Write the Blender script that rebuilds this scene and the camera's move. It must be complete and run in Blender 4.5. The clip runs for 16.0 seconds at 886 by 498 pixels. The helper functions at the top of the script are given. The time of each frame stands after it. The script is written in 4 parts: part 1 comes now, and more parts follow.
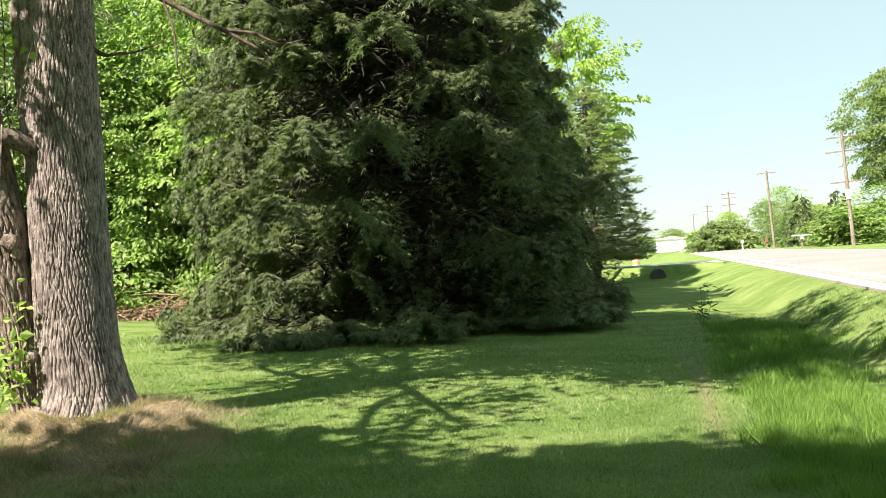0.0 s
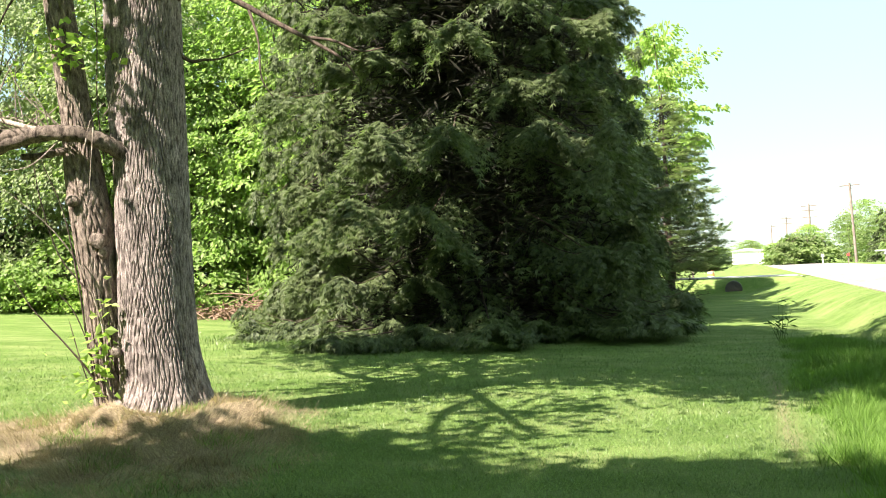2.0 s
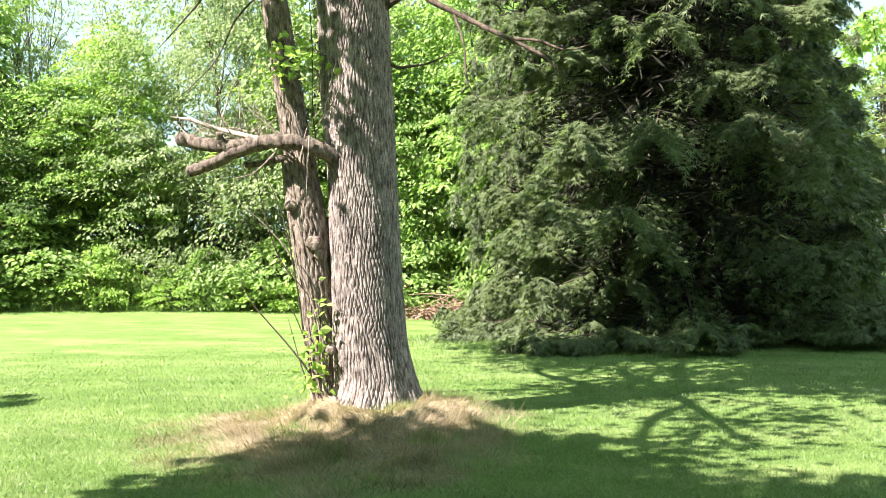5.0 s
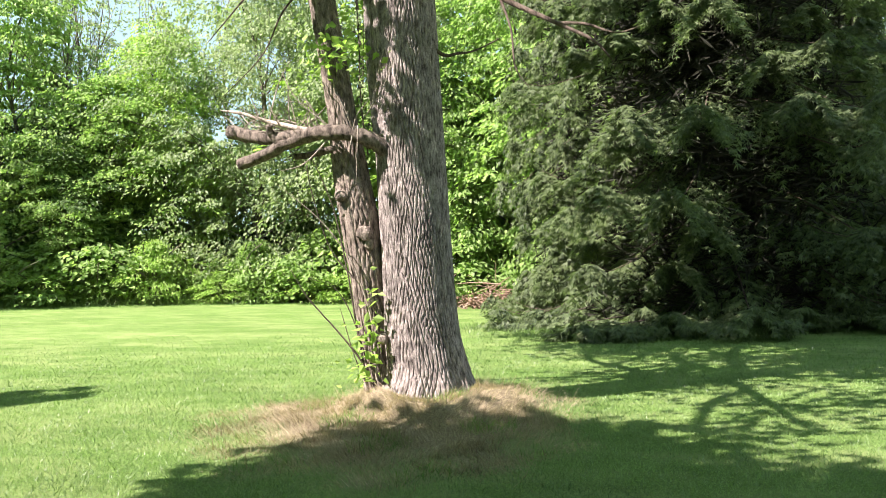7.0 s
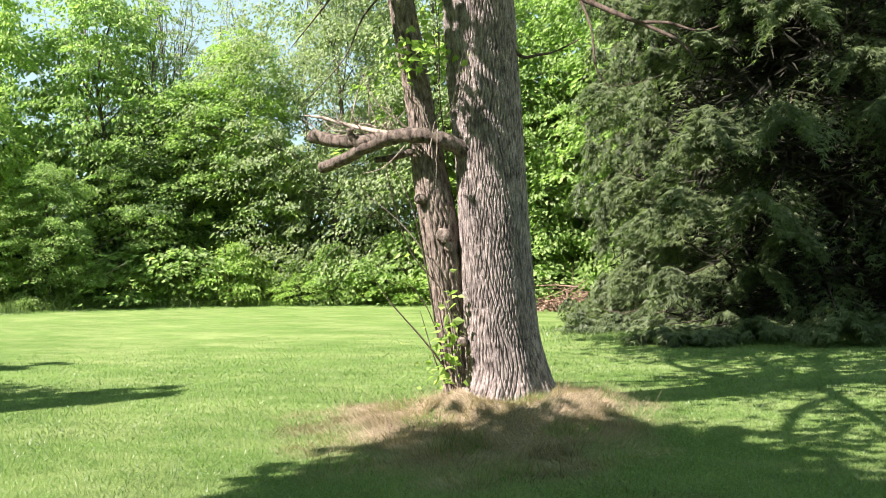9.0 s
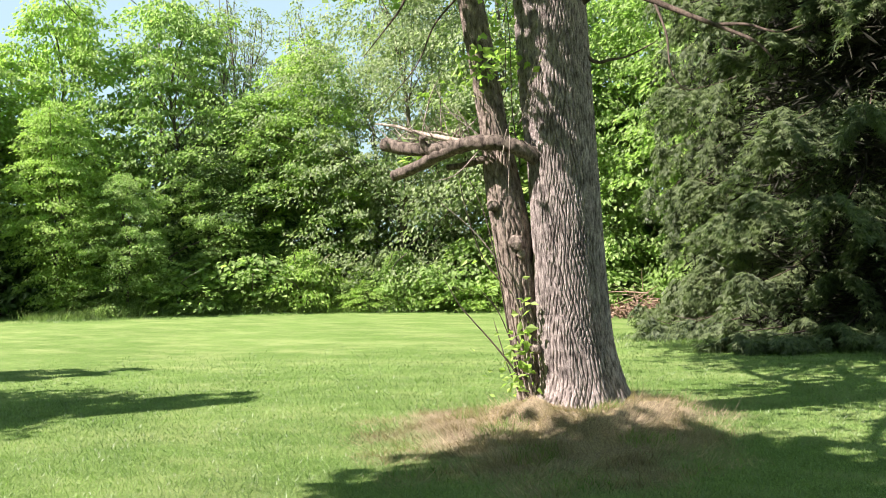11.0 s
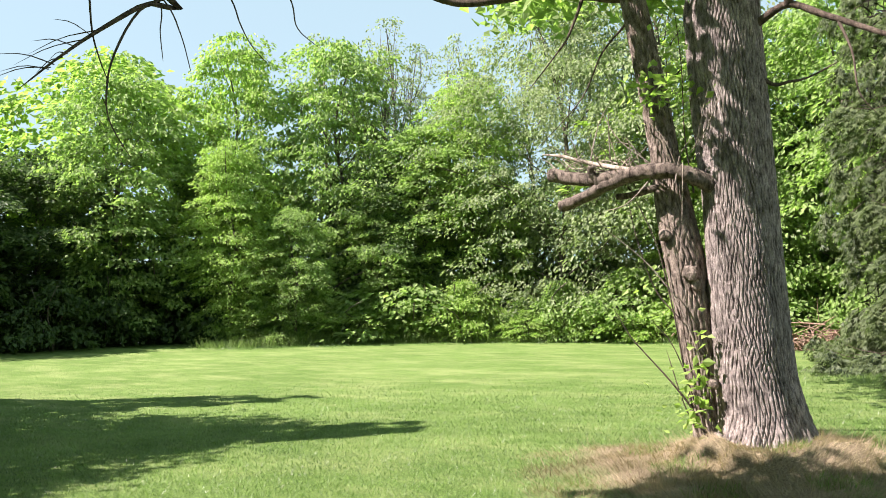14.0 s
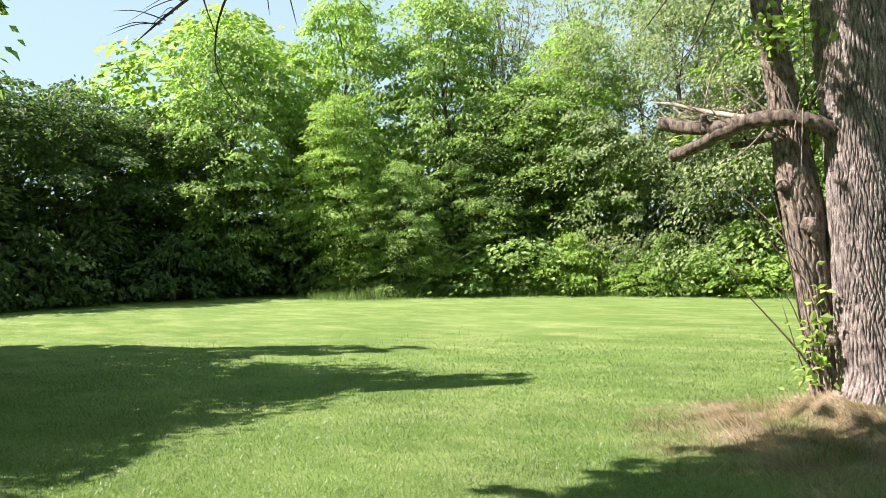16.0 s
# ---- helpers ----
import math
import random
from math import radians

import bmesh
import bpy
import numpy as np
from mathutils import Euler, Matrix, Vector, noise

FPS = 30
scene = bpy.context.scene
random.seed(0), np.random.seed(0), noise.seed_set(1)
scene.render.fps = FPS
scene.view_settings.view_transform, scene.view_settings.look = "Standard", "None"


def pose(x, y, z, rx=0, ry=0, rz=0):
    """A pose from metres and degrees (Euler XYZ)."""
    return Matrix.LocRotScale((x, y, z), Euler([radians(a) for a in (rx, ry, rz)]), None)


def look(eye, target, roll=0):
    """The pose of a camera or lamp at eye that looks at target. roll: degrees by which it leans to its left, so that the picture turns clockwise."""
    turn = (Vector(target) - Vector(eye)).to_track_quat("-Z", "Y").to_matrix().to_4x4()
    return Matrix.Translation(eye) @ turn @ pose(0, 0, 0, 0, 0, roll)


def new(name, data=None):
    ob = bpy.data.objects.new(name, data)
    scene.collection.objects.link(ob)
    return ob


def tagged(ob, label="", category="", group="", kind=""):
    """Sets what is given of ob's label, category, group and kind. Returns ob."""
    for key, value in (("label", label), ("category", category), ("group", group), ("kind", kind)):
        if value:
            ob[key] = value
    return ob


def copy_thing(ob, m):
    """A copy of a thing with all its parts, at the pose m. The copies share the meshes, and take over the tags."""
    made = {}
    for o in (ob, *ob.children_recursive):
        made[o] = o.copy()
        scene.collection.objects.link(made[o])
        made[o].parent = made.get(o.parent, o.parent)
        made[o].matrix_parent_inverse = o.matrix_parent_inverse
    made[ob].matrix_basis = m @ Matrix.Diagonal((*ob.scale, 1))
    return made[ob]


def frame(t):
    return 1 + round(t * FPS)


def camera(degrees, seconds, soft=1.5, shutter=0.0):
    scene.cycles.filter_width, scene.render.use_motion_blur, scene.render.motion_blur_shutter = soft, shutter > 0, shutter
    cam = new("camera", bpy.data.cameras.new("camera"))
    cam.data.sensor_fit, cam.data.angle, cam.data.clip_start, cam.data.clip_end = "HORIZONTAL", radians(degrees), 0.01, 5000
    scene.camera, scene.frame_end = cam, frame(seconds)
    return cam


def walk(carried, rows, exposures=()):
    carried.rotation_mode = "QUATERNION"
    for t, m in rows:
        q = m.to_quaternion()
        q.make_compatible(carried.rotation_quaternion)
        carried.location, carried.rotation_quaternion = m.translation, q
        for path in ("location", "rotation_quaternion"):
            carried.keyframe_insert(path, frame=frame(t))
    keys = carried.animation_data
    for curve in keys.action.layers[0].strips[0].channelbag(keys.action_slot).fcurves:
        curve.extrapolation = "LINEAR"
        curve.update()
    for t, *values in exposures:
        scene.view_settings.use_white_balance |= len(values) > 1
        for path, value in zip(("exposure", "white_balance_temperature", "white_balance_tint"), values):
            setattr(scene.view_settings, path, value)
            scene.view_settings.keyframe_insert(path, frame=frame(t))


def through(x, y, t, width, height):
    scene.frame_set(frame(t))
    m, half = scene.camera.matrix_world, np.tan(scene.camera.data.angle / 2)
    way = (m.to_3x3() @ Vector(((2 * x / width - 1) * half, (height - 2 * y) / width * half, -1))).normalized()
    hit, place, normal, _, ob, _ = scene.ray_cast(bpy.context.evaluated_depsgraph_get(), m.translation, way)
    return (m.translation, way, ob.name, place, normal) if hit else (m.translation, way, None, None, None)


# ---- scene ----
cam = camera(51.0, 16.0, 0.72)
PATH = [
    (0, (0.255, 0.21, 1.58), (0.226, 2.209, 1.611), -3.9),
    (0.5, (0.259, 0.196, 1.583), (0.182, 2.195, 1.61), -4.3),
    (1, (0.258, 0.183, 1.593), (0.138, 2.179, 1.622), -3.2),
    (1.5, (0.236, 0.18, 1.594), (0.085, 2.174, 1.632), -3.2),
    (2, (0.228, 0.174, 1.596), (0.048, 2.165, 1.648), -2.5),
    (2.5, (0.215, 0.182, 1.597), (0.006, 2.17, 1.661), -2.4),
    (3, (0.198, 0.214, 1.601), (-0.062, 2.195, 1.676), -1.9),
    (3.5, (0.191, 0.234, 1.598), (-0.137, 2.205, 1.686), -1.8),
    (4, (0.168, 0.232, 1.597), (-0.266, 2.182, 1.693), -2.4),
    (4.2, (0.156, 0.22, 1.61), (-0.321, 2.161, 1.701), -2.4),
    (6.5, (0.059, 0.226, 1.592), (-0.598, 2.115, 1.648), -3.0),
    (7, (0.048, 0.227, 1.594), (-0.634, 2.106, 1.648), -3.3),
    (7.5, (0.029, 0.209, 1.598), (-0.706, 2.068, 1.657), -3.3),
    (8, (0.022, 0.211, 1.596), (-0.751, 2.055, 1.661), -3.3),
    (8.5, (0.004, 0.218, 1.592), (-0.794, 2.05, 1.66), -3.1),
    (9, (0.0, 0.202, 1.597), (-0.83, 2.021, 1.665), -3.2),
    (9.5, (-0.029, 0.185, 1.594), (-0.897, 1.986, 1.667), -3.7),
    (10, (-0.05, 0.179, 1.598), (-0.955, 1.961, 1.677), -3.5),
    (12.3, (-0.15, 0.151, 1.621), (-1.181, 1.863, 1.7), -3.0),
    (12.5, (-0.17, 0.129, 1.624), (-1.225, 1.828, 1.675), -3.0),
    (13, (-0.2, 0.087, 1.64), (-1.348, 1.724, 1.673), -3.4),
    (13.5, (-0.223, 0.099, 1.64), (-1.399, 1.714, 1.741), -3.4),
    (14, (-0.216, 0.128, 1.645), (-1.442, 1.699, 1.816), -3.1),
    (14.5, (-0.22, 0.169, 1.634), (-1.5, 1.696, 1.812), -2.7),
    (15, (-0.242, 0.161, 1.634), (-1.566, 1.653, 1.777), -2.7),
    (15.5, (-0.232, 0.158, 1.632), (-1.598, 1.615, 1.741), -2.7),
    (16, (-0.234, 0.181, 1.635), (-1.641, 1.6, 1.717), -2.7),
]
EXPOSURES = [(0, 1.84, 7000, 18), (2, 2.15, 6850, 19), (4, 2.53, 6600, 18), (6.5, 2.24, 6420, 22), (9, 1.99, 6450, 23), (10, 1.99, 6500, 23), (12.5, 1.71, 6450, 24), (14.5, 1.87, 6500, 26), (16, 1.85, 6550, 24)]
walk(cam, [(t, look(eye, target, roll)) for t, eye, target, roll in PATH], EXPOSURES)

# ---- world and sun ----
SUN_AZ, SUN_EL = 226.0, 50.0          # degrees: from +x anticlockwise, and above the ground
to_sun = Vector((math.cos(radians(SUN_AZ)) * math.cos(radians(SUN_EL)), math.sin(radians(SUN_AZ)) * math.cos(radians(SUN_EL)), math.sin(radians(SUN_EL))))
world = bpy.data.worlds.new("sky")
scene.world = world
world.use_nodes = True
wn = world.node_tree
sky = wn.nodes.new("ShaderNodeTexSky")
sky.sky_type, sky.sun_disc = "NISHITA", False
sky.sun_elevation, sky.sun_rotation = radians(SUN_EL), math.atan2(to_sun.x, to_sun.y)
sky.air_density, sky.dust_density, sky.ozone_density = 1.0, 0.5, 1.0
haze = wn.nodes.new("ShaderNodeMix")          # thin white haze over the blue
haze.data_type = "RGBA"
haze.inputs[0].default_value, haze.inputs[7].default_value = 0.6, (4.9, 7.3, 7.0, 1)
wn.links.new(sky.outputs[0], haze.inputs[6])
wn.nodes["Background"].inputs["Strength"].default_value = 0.043
wn.links.new(haze.outputs[2], wn.nodes["Background"].inputs["Color"])
sun = new("sun", bpy.data.lights.new("sun", "SUN"))
sun.data.energy, sun.data.angle, sun.data.color = 5.0, radians(0.53), (1.0, 0.95, 0.86)
sun.matrix_world = look(to_sun * 100, (0, 0, 0))

# ---- the plan: u runs along the road, v to its side ----
TH = radians(12.5)
SN, CS = math.sin(TH), math.cos(TH)


def wx(u, v):
    return u * SN + v * CS, u * CS - v * SN


def uv(x, y):
    return x * SN + y * CS, x * CS - y * SN


def sstep(a, b, x):
    t = np.clip((np.asarray(x, float) - a) / (b - a), 0, 1)
    return t * t * (3 - 2 * t)


TREE = Vector((-3.66, 9.62, 0.0))      # foot of the maple


def height(x, y):
    """The ground's height: a lawn that falls to a ditch, the road's bank, and the mound round the maple."""
    x, y = np.asarray(x, float), np.asarray(y, float)
    u, v = uv(x, y)
    w = np.clip(-v, 0, 40)
    lawn = 0.02 * w + 0.0006 * w * w + 0.012 * np.sin(0.5 * x + 1) * np.sin(0.43 * y)
    c = 1.35 - 0.042 * np.clip(u - 12, 0, 40)
    bottom = -0.68 + 0.68 * sstep(12, 50, u)
    left = sstep(c - 0.95, c - 0.2, v)
    right = sstep(c - 0.15, 3.9, v)
    z = lawn * (1 - left) + bottom * left
    z = z * (1 - right) + 0.66 * right
    # the drive that crosses the ditch far off, over a pipe
    drive = sstep(46.9, 47.6, u) * (1 - sstep(56, 59, u)) * (1 - sstep(3.0, 3.5, v)) * sstep(-9, -3, v)
    z = np.maximum(z, drive * 0.7)
    dx, dy = x - TREE.x, y - TREE.y
    a, b = dx * 0.93 + dy * 0.37, -dx * 0.37 + dy * 0.93
    r1 = np.sqrt((a / np.where(a < 0, 0.95, 1.35)) ** 2 + (b / np.where(b < 0, 1.5, 0.85)) ** 2)
    r2 = np.sqrt((a / np.where(a < 0, 2.4, 2.1)) ** 2 + (b / np.where(b < 0, 2.9, 1.1)) ** 2)
    bumps = 0.035 * np.sin(5 * x + 2 * y) * np.sin(4.5 * y - 2 * x + 1) + 0.022 * np.sin(9 * x + 2 * y) * np.sin(8 * y - 3 * x) + 0.014 * np.sin(15 * x + 1) * np.sin(13 * y)
    z = z + (0.13 + 0.8 * bumps) * (1 - sstep(0.62, 1.05, r1)) + (0.1 + 0.8 * bumps) * (1 - sstep(0.25, 1.05, r2))
    return z


def zat(x, y):
    return float(height(x, y))


# ---- materials ----
def material(name, rough=0.8):
    m = bpy.data.materials.new(name)
    m.use_nodes = True
    b = m.node_tree.nodes["Principled BSDF"]
    b.inputs["Roughness"].default_value = rough
    return m, m.node_tree, b


def node(nt, kind, **inputs):
    n = nt.nodes.new(kind)
    for k, v in inputs.items():
        n.inputs[k.replace("_", " ")].default_value = v
    return n


def ramp(nt, source, stops):
    r = nt.nodes.new("ShaderNodeValToRGB")
    e = r.color_ramp.elements
    while len(e) < len(stops):
        e.new(0.5)
    for el, (p, c) in zip(e, stops):
        el.position, el.color = p, (*c, 1)
    nt.links.new(source, r.inputs[0])
    return r.outputs[0]


def mix(nt, fac, a, b, kind="MIX"):
    n = nt.nodes.new("ShaderNodeMix")
    n.data_type, n.blend_type = "RGBA", kind
    for sock, v in ((n.inputs[0], fac), (n.inputs[6], a), (n.inputs[7], b)):
        if isinstance(v, bpy.types.NodeSocket):
            nt.links.new(v, sock)
        elif isinstance(v, tuple):
            sock.default_value = (*v, 1)
        else:
            sock.default_value = v
    return n.outputs[2]


def place(nt, scale=(1, 1, 1)):
    tc = nt.nodes.new("ShaderNodeTexCoord")
    mp = nt.nodes.new("ShaderNodeMapping")
    mp.inputs["Scale"].default_value = scale
    nt.links.new(tc.outputs["Object"], mp.inputs[0])
    return mp.outputs[0]


def noisy(nt, vec, scale, detail=4.0, rough=0.6):
    n = node(nt, "ShaderNodeTexNoise", Scale=scale, Detail=detail, Roughness=rough)
    nt.links.new(vec, n.inputs["Vector"])
    return n.outputs["Fac"]


def bump(nt, b, source, strength, distance):
    n = node(nt, "ShaderNodeBump", Strength=strength, Distance=distance)
    nt.links.new(source, n.inputs["Height"])
    nt.links.new(n.outputs[0], b.inputs["Normal"])


def leafy(name, dark, light, through=0.52, rough=0.55, gloss=0.3):
    """A leaf: each one varies in tone, and lets light through."""
    m, nt, b = material(name, rough)
    g = nt.nodes.new("ShaderNodeNewGeometry")
    vec = place(nt)
    n = noisy(nt, vec, 0.7, 2)
    s = nt.nodes.new("ShaderNodeMath")
    s.operation = "MULTIPLY_ADD"
    nt.links.new(g.outputs["Random Per Island"], s.inputs[0])
    s.inputs[1].default_value = 0.6
    sub = nt.nodes.new("ShaderNodeMath")
    sub.operation = "MULTIPLY_ADD"
    nt.links.new(n, sub.inputs[0])
    sub.inputs[1].default_value, sub.inputs[2].default_value = 1.2, -0.4
    nt.links.new(sub.outputs[0], s.inputs[2])
    c = ramp(nt, s.outputs[0], [(0.0, dark), (1.0, light)])
    nt.links.new(c, b.inputs["Base Color"])
    b.inputs["Specular IOR Level"].default_value = gloss
    t = nt.nodes.new("ShaderNodeBsdfTranslucent")
    tint = mix(nt, 1.0, c, (1.15, 1.4, 0.75), "MULTIPLY")
    nt.links.new(tint, t.inputs["Color"])
    ms = nt.nodes.new("ShaderNodeMixShader")
    ms.inputs[0].default_value = through
    nt.links.new(b.outputs[0], ms.inputs[1])
    nt.links.new(t.outputs[0], ms.inputs[2])
    nt.links.new(ms.outputs[0], nt.nodes["Material Output"].inputs["Surface"])
    return m


def bark(name, dark, light, scale=1.0):
    m, nt, b = material(name, 0.9)
    vec = place(nt, (1, 1, 0.4))
    n1, n2 = noisy(nt, vec, 22 * scale, 5), noisy(nt, place(nt), 3 * scale, 4)
    n3 = noisy(nt, place(nt, (1, 1, 0.55)), 85 * scale, 4, 0.75)
    c1 = mix(nt, 0.75, ramp(nt, n1, [(0.34, dark), (0.6, light)]), ramp(nt, n3, [(0.36, (0.45, 0.43, 0.41)), (0.56, (1.1, 1.08, 1.05))]), "MULTIPLY")
    c2 = ramp(nt, n2, [(0.3, (0.62, 0.6, 0.57)), (0.7, (1.05, 1.0, 0.96))])
    nt.links.new(mix(nt, 1.0, c1, c2, "MULTIPLY"), b.inputs["Base Color"])
    b.inputs["Specular IOR Level"].default_value = 0.15
    rough = nt.nodes.new("ShaderNodeMath")
    nt.links.new(n1, rough.inputs[0])
    nt.links.new(n3, rough.inputs[1])
    bump(nt, b, rough.outputs[0], 0.9, 0.018)
    return m


def lawn_material():
    m, nt, b = material("lawn", 0.9)
    vec = place(nt)
    fine, mid, wide = noisy(nt, vec, 45, 5, 0.85), noisy(nt, vec, 3.5, 4), noisy(nt, vec, 0.35, 3)
    c = ramp(nt, fine, [(0.36, (0.0209, 0.0478, 0.0087)), (0.5, (0.0783, 0.144, 0.0296)), (0.64, (0.191, 0.296, 0.0653))])
    c = mix(nt, ramp(nt, mid, [(0.42, (0, 0, 0)), (0.75, (0.304, 0.304, 0.304))]), c, (0.2, 0.248, 0.1))
    c = mix(nt, ramp(nt, wide, [(0.4, (0, 0, 0)), (0.7, (0.392, 0.392, 0.392))]), c, (0.174, 0.252, 0.074))
    sw = node(nt, "ShaderNodeMapping")
    sw.inputs["Rotation"].default_value, sw.inputs["Scale"].default_value = (0, 0, 0.5), (0.6, 1.2, 1)
    nt.links.new(vec, sw.inputs[0])
    c = mix(nt, ramp(nt, noisy(nt, sw.outputs[0], 1.0, 5, 0.65), [(0.44, (0, 0, 0)), (0.72, (0.32, 0.32, 0.32))]), c, (0.36, 0.38, 0.17))
    # dead straw on the mound, bare worn lip of the ditch
    at = node(nt, "ShaderNodeAttribute")
    at.attribute_name = "straw"
    straw = ramp(nt, fine, [(0.36, (0.085, 0.066, 0.04)), (0.64, (0.38, 0.31, 0.2))])
    c = mix(nt, at.outputs["Fac"], c, straw)
    nt.links.new(c, b.inputs["Base Color"])
    b.inputs["Specular IOR Level"].default_value = 0.1
    bump(nt, b, fine, 0.9, 0.03)
    return m


M_lawn = lawn_material()
M_bark = bark("maple_bark", (0.104, 0.0905, 0.087), (0.409, 0.374, 0.364))
M_bark2 = bark("maple_bark_dark", (0.0957, 0.0783, 0.0679), (0.383, 0.335, 0.296))
M_limb = bark("dead_limb_bark", (0.045, 0.037, 0.032), (0.22, 0.19, 0.165))
M_wood = bark("woods_bark", (0.07, 0.06, 0.05), (0.22, 0.2, 0.17), 0.5)
M_twig = bark("twig_bark", (0.06, 0.048, 0.04), (0.16, 0.13, 0.11), 1.0)
M_spruce = leafy("spruce_needles", (0.02, 0.037, 0.015), (0.16, 0.205, 0.086), 0.4, 0.55)
# old needles coloured near black, so the crown's inside looks deep in shade
M_spruce_in = leafy("old_needles_shade_dark", (0.01, 0.012, 0.008), (0.034, 0.032, 0.02), 0.05, 0.9)
M_pine = leafy("pine_needles", (0.11, 0.15, 0.075), (0.36, 0.42, 0.22), 0.25, 0.6)
M_leaf_a = leafy("leaf_mid_green", (0.115, 0.185, 0.055), (0.36, 0.48, 0.165))
M_leaf_b = leafy("leaf_yellow_green", (0.15, 0.235, 0.055), (0.4, 0.53, 0.15))
M_leaf_c = leafy("leaf_grey_green", (0.12, 0.16, 0.08), (0.34, 0.4, 0.21), 0.4)
# dark green, deepened further to stand for the shade inside the wood
M_leaf_d = leafy("leaf_shade_dark_green", (0.035, 0.065, 0.022), (0.135, 0.205, 0.068))
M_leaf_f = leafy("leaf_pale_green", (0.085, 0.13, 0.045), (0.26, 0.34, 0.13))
M_blade = leafy("grass_blade", (0.0305, 0.0696, 0.0157), (0.235, 0.348, 0.109), 0.35, 0.42, 0.5)
M_rank = leafy("rank_grass", (0.03, 0.075, 0.014), (0.19, 0.33, 0.06), 0.4, 0.6)
M_straw = leafy("dead_grass", (0.087, 0.0626, 0.0391), (0.522, 0.418, 0.287), 0.25, 0.8)


# ---- mesh tools ----
def mesh_np(name, verts, faces, smooth=False):
    """A mesh from arrays of places and of faces that all have as many corners."""
    verts, faces = np.asarray(verts, np.float32), np.asarray(faces, np.int32)
    me = bpy.data.meshes.new(name)
    k = faces.shape[1]
    me.vertices.add(len(verts))
    me.vertices.foreach_set("co", verts.ravel())
    me.loops.add(faces.size)
    me.loops.foreach_set("vertex_index", faces.ravel())
    me.polygons.add(len(faces))
    me.polygons.foreach_set("loop_start", np.arange(0, faces.size, k, dtype=np.int32))
    me.polygons.foreach_set("use_smooth", np.full(len(faces), smooth))
    me.update(calc_edges=True)
    return me


def thing(name, label, category, at=(0, 0, 0), group="", kind=""):
    ob = new(name)
    ob.location = at
    return tagged(ob, label, category, group, kind)


def part(name, data, mat, parent, label=""):
    """A mesh (or a bmesh) as one object under a thing or a part, in the parent's own axes."""
    if isinstance(data, bmesh.types.BMesh):
        me = bpy.data.meshes.new(name)
        data.to_mesh(me)
        data.free()
        data = me
    data.materials.clear()
    data.materials.append(mat)
    ob = new(name, data)
    ob.parent = parent
    if label:
        ob["label"] = label
    return ob


def tube(points, radii, sides=8, seed=0, rough=0.0):
    """Rings swept along a line, closed at both ends: places and four-cornered faces."""
    rng = np.random.default_rng(seed)
    p = np.asarray(points, float)
    d = np.gradient(p, axis=0)
    d /= np.linalg.norm(d, axis=1)[:, None] + 1e-9
    ref = np.array([0.31, 0.95, 0.05]) if abs(d[0][2]) > 0.5 else np.array([0.05, 0.1, 1.0])
    verts, n = [], len(p)
    for i in range(n):
        a = np.cross(d[i], ref)
        a /= np.linalg.norm(a) + 1e-9
        b = np.cross(d[i], a)
        ang = np.arange(sides) * 2 * np.pi / sides
        r = radii[i] * (1 + rough * rng.normal(size=sides))
        verts.append(p[i] + (np.cos(ang) * r)[:, None] * a + (np.sin(ang) * r)[:, None] * b)
    verts = np.concatenate(verts + [p[:1], p[-1:]])
    i, j = np.meshgrid(np.arange(n - 1), np.arange(sides), indexing="ij")
    k = (j + 1) % sides
    faces = np.stack([i * sides + j, i * sides + k, (i + 1) * sides + k, (i + 1) * sides + j], -1).reshape(-1, 4)
    s = np.arange(sides)
    e = n * sides
    cap1 = np.stack([np.full(sides, e), (s + 1) % sides, s, np.full(sides, e)], -1)[:, [0, 1, 2, 2]]
    cap2 = np.stack([np.full(sides, e + 1), (n - 1) * sides + s, (n - 1) * sides + (s + 1) % sides], -1)[:, [0, 1, 2, 2]]
    return verts, faces


def smooth_line(points, n):
    """A smooth curve through points with n places on it (Catmull-Rom)."""
    p = np.asarray(points, float)
    if len(p) == 2:
        return p[0] + np.linspace(0, 1, n)[:, None] * (p[1] - p[0])
    q = np.vstack([2 * p[0] - p[1], p, 2 * p[-1] - p[-2]])
    s = np.linspace(0, len(p) - 1 - 1e-6, n)
    i = s.astype(int)
    t = (s - i)[:, None]
    a, b, c, d = q[i], q[i + 1], q[i + 2], q[i + 3]
    return 0.5 * (2 * b + (c - a) * t + (2 * a - 5 * b + 4 * c - d) * t ** 2 + (3 * b - a - 3 * c + d) * t ** 3)


def tubes_mesh(name, lines, sides=6, n=8):
    """Several limbs, each a list of places with a first and a last radius, as one mesh."""
    vs, ts, count = [], [], 0
    for k, (pts, r0, r1) in enumerate(lines):
        p = smooth_line(pts, n)
        v, f = tube(p, np.linspace(r0, r1, n), sides, k, 0.04)
        vs.append(v)
        ts.append(np.concatenate([f[:, [0, 1, 2]], f[:, [0, 2, 3]]]) + count)
        count += len(v)
    f = np.concatenate(ts)
    f = f[(f[:, 0] != f[:, 1]) & (f[:, 1] != f[:, 2]) & (f[:, 0] != f[:, 2])]
    return mesh_np(name, np.concatenate(vs), f, True)


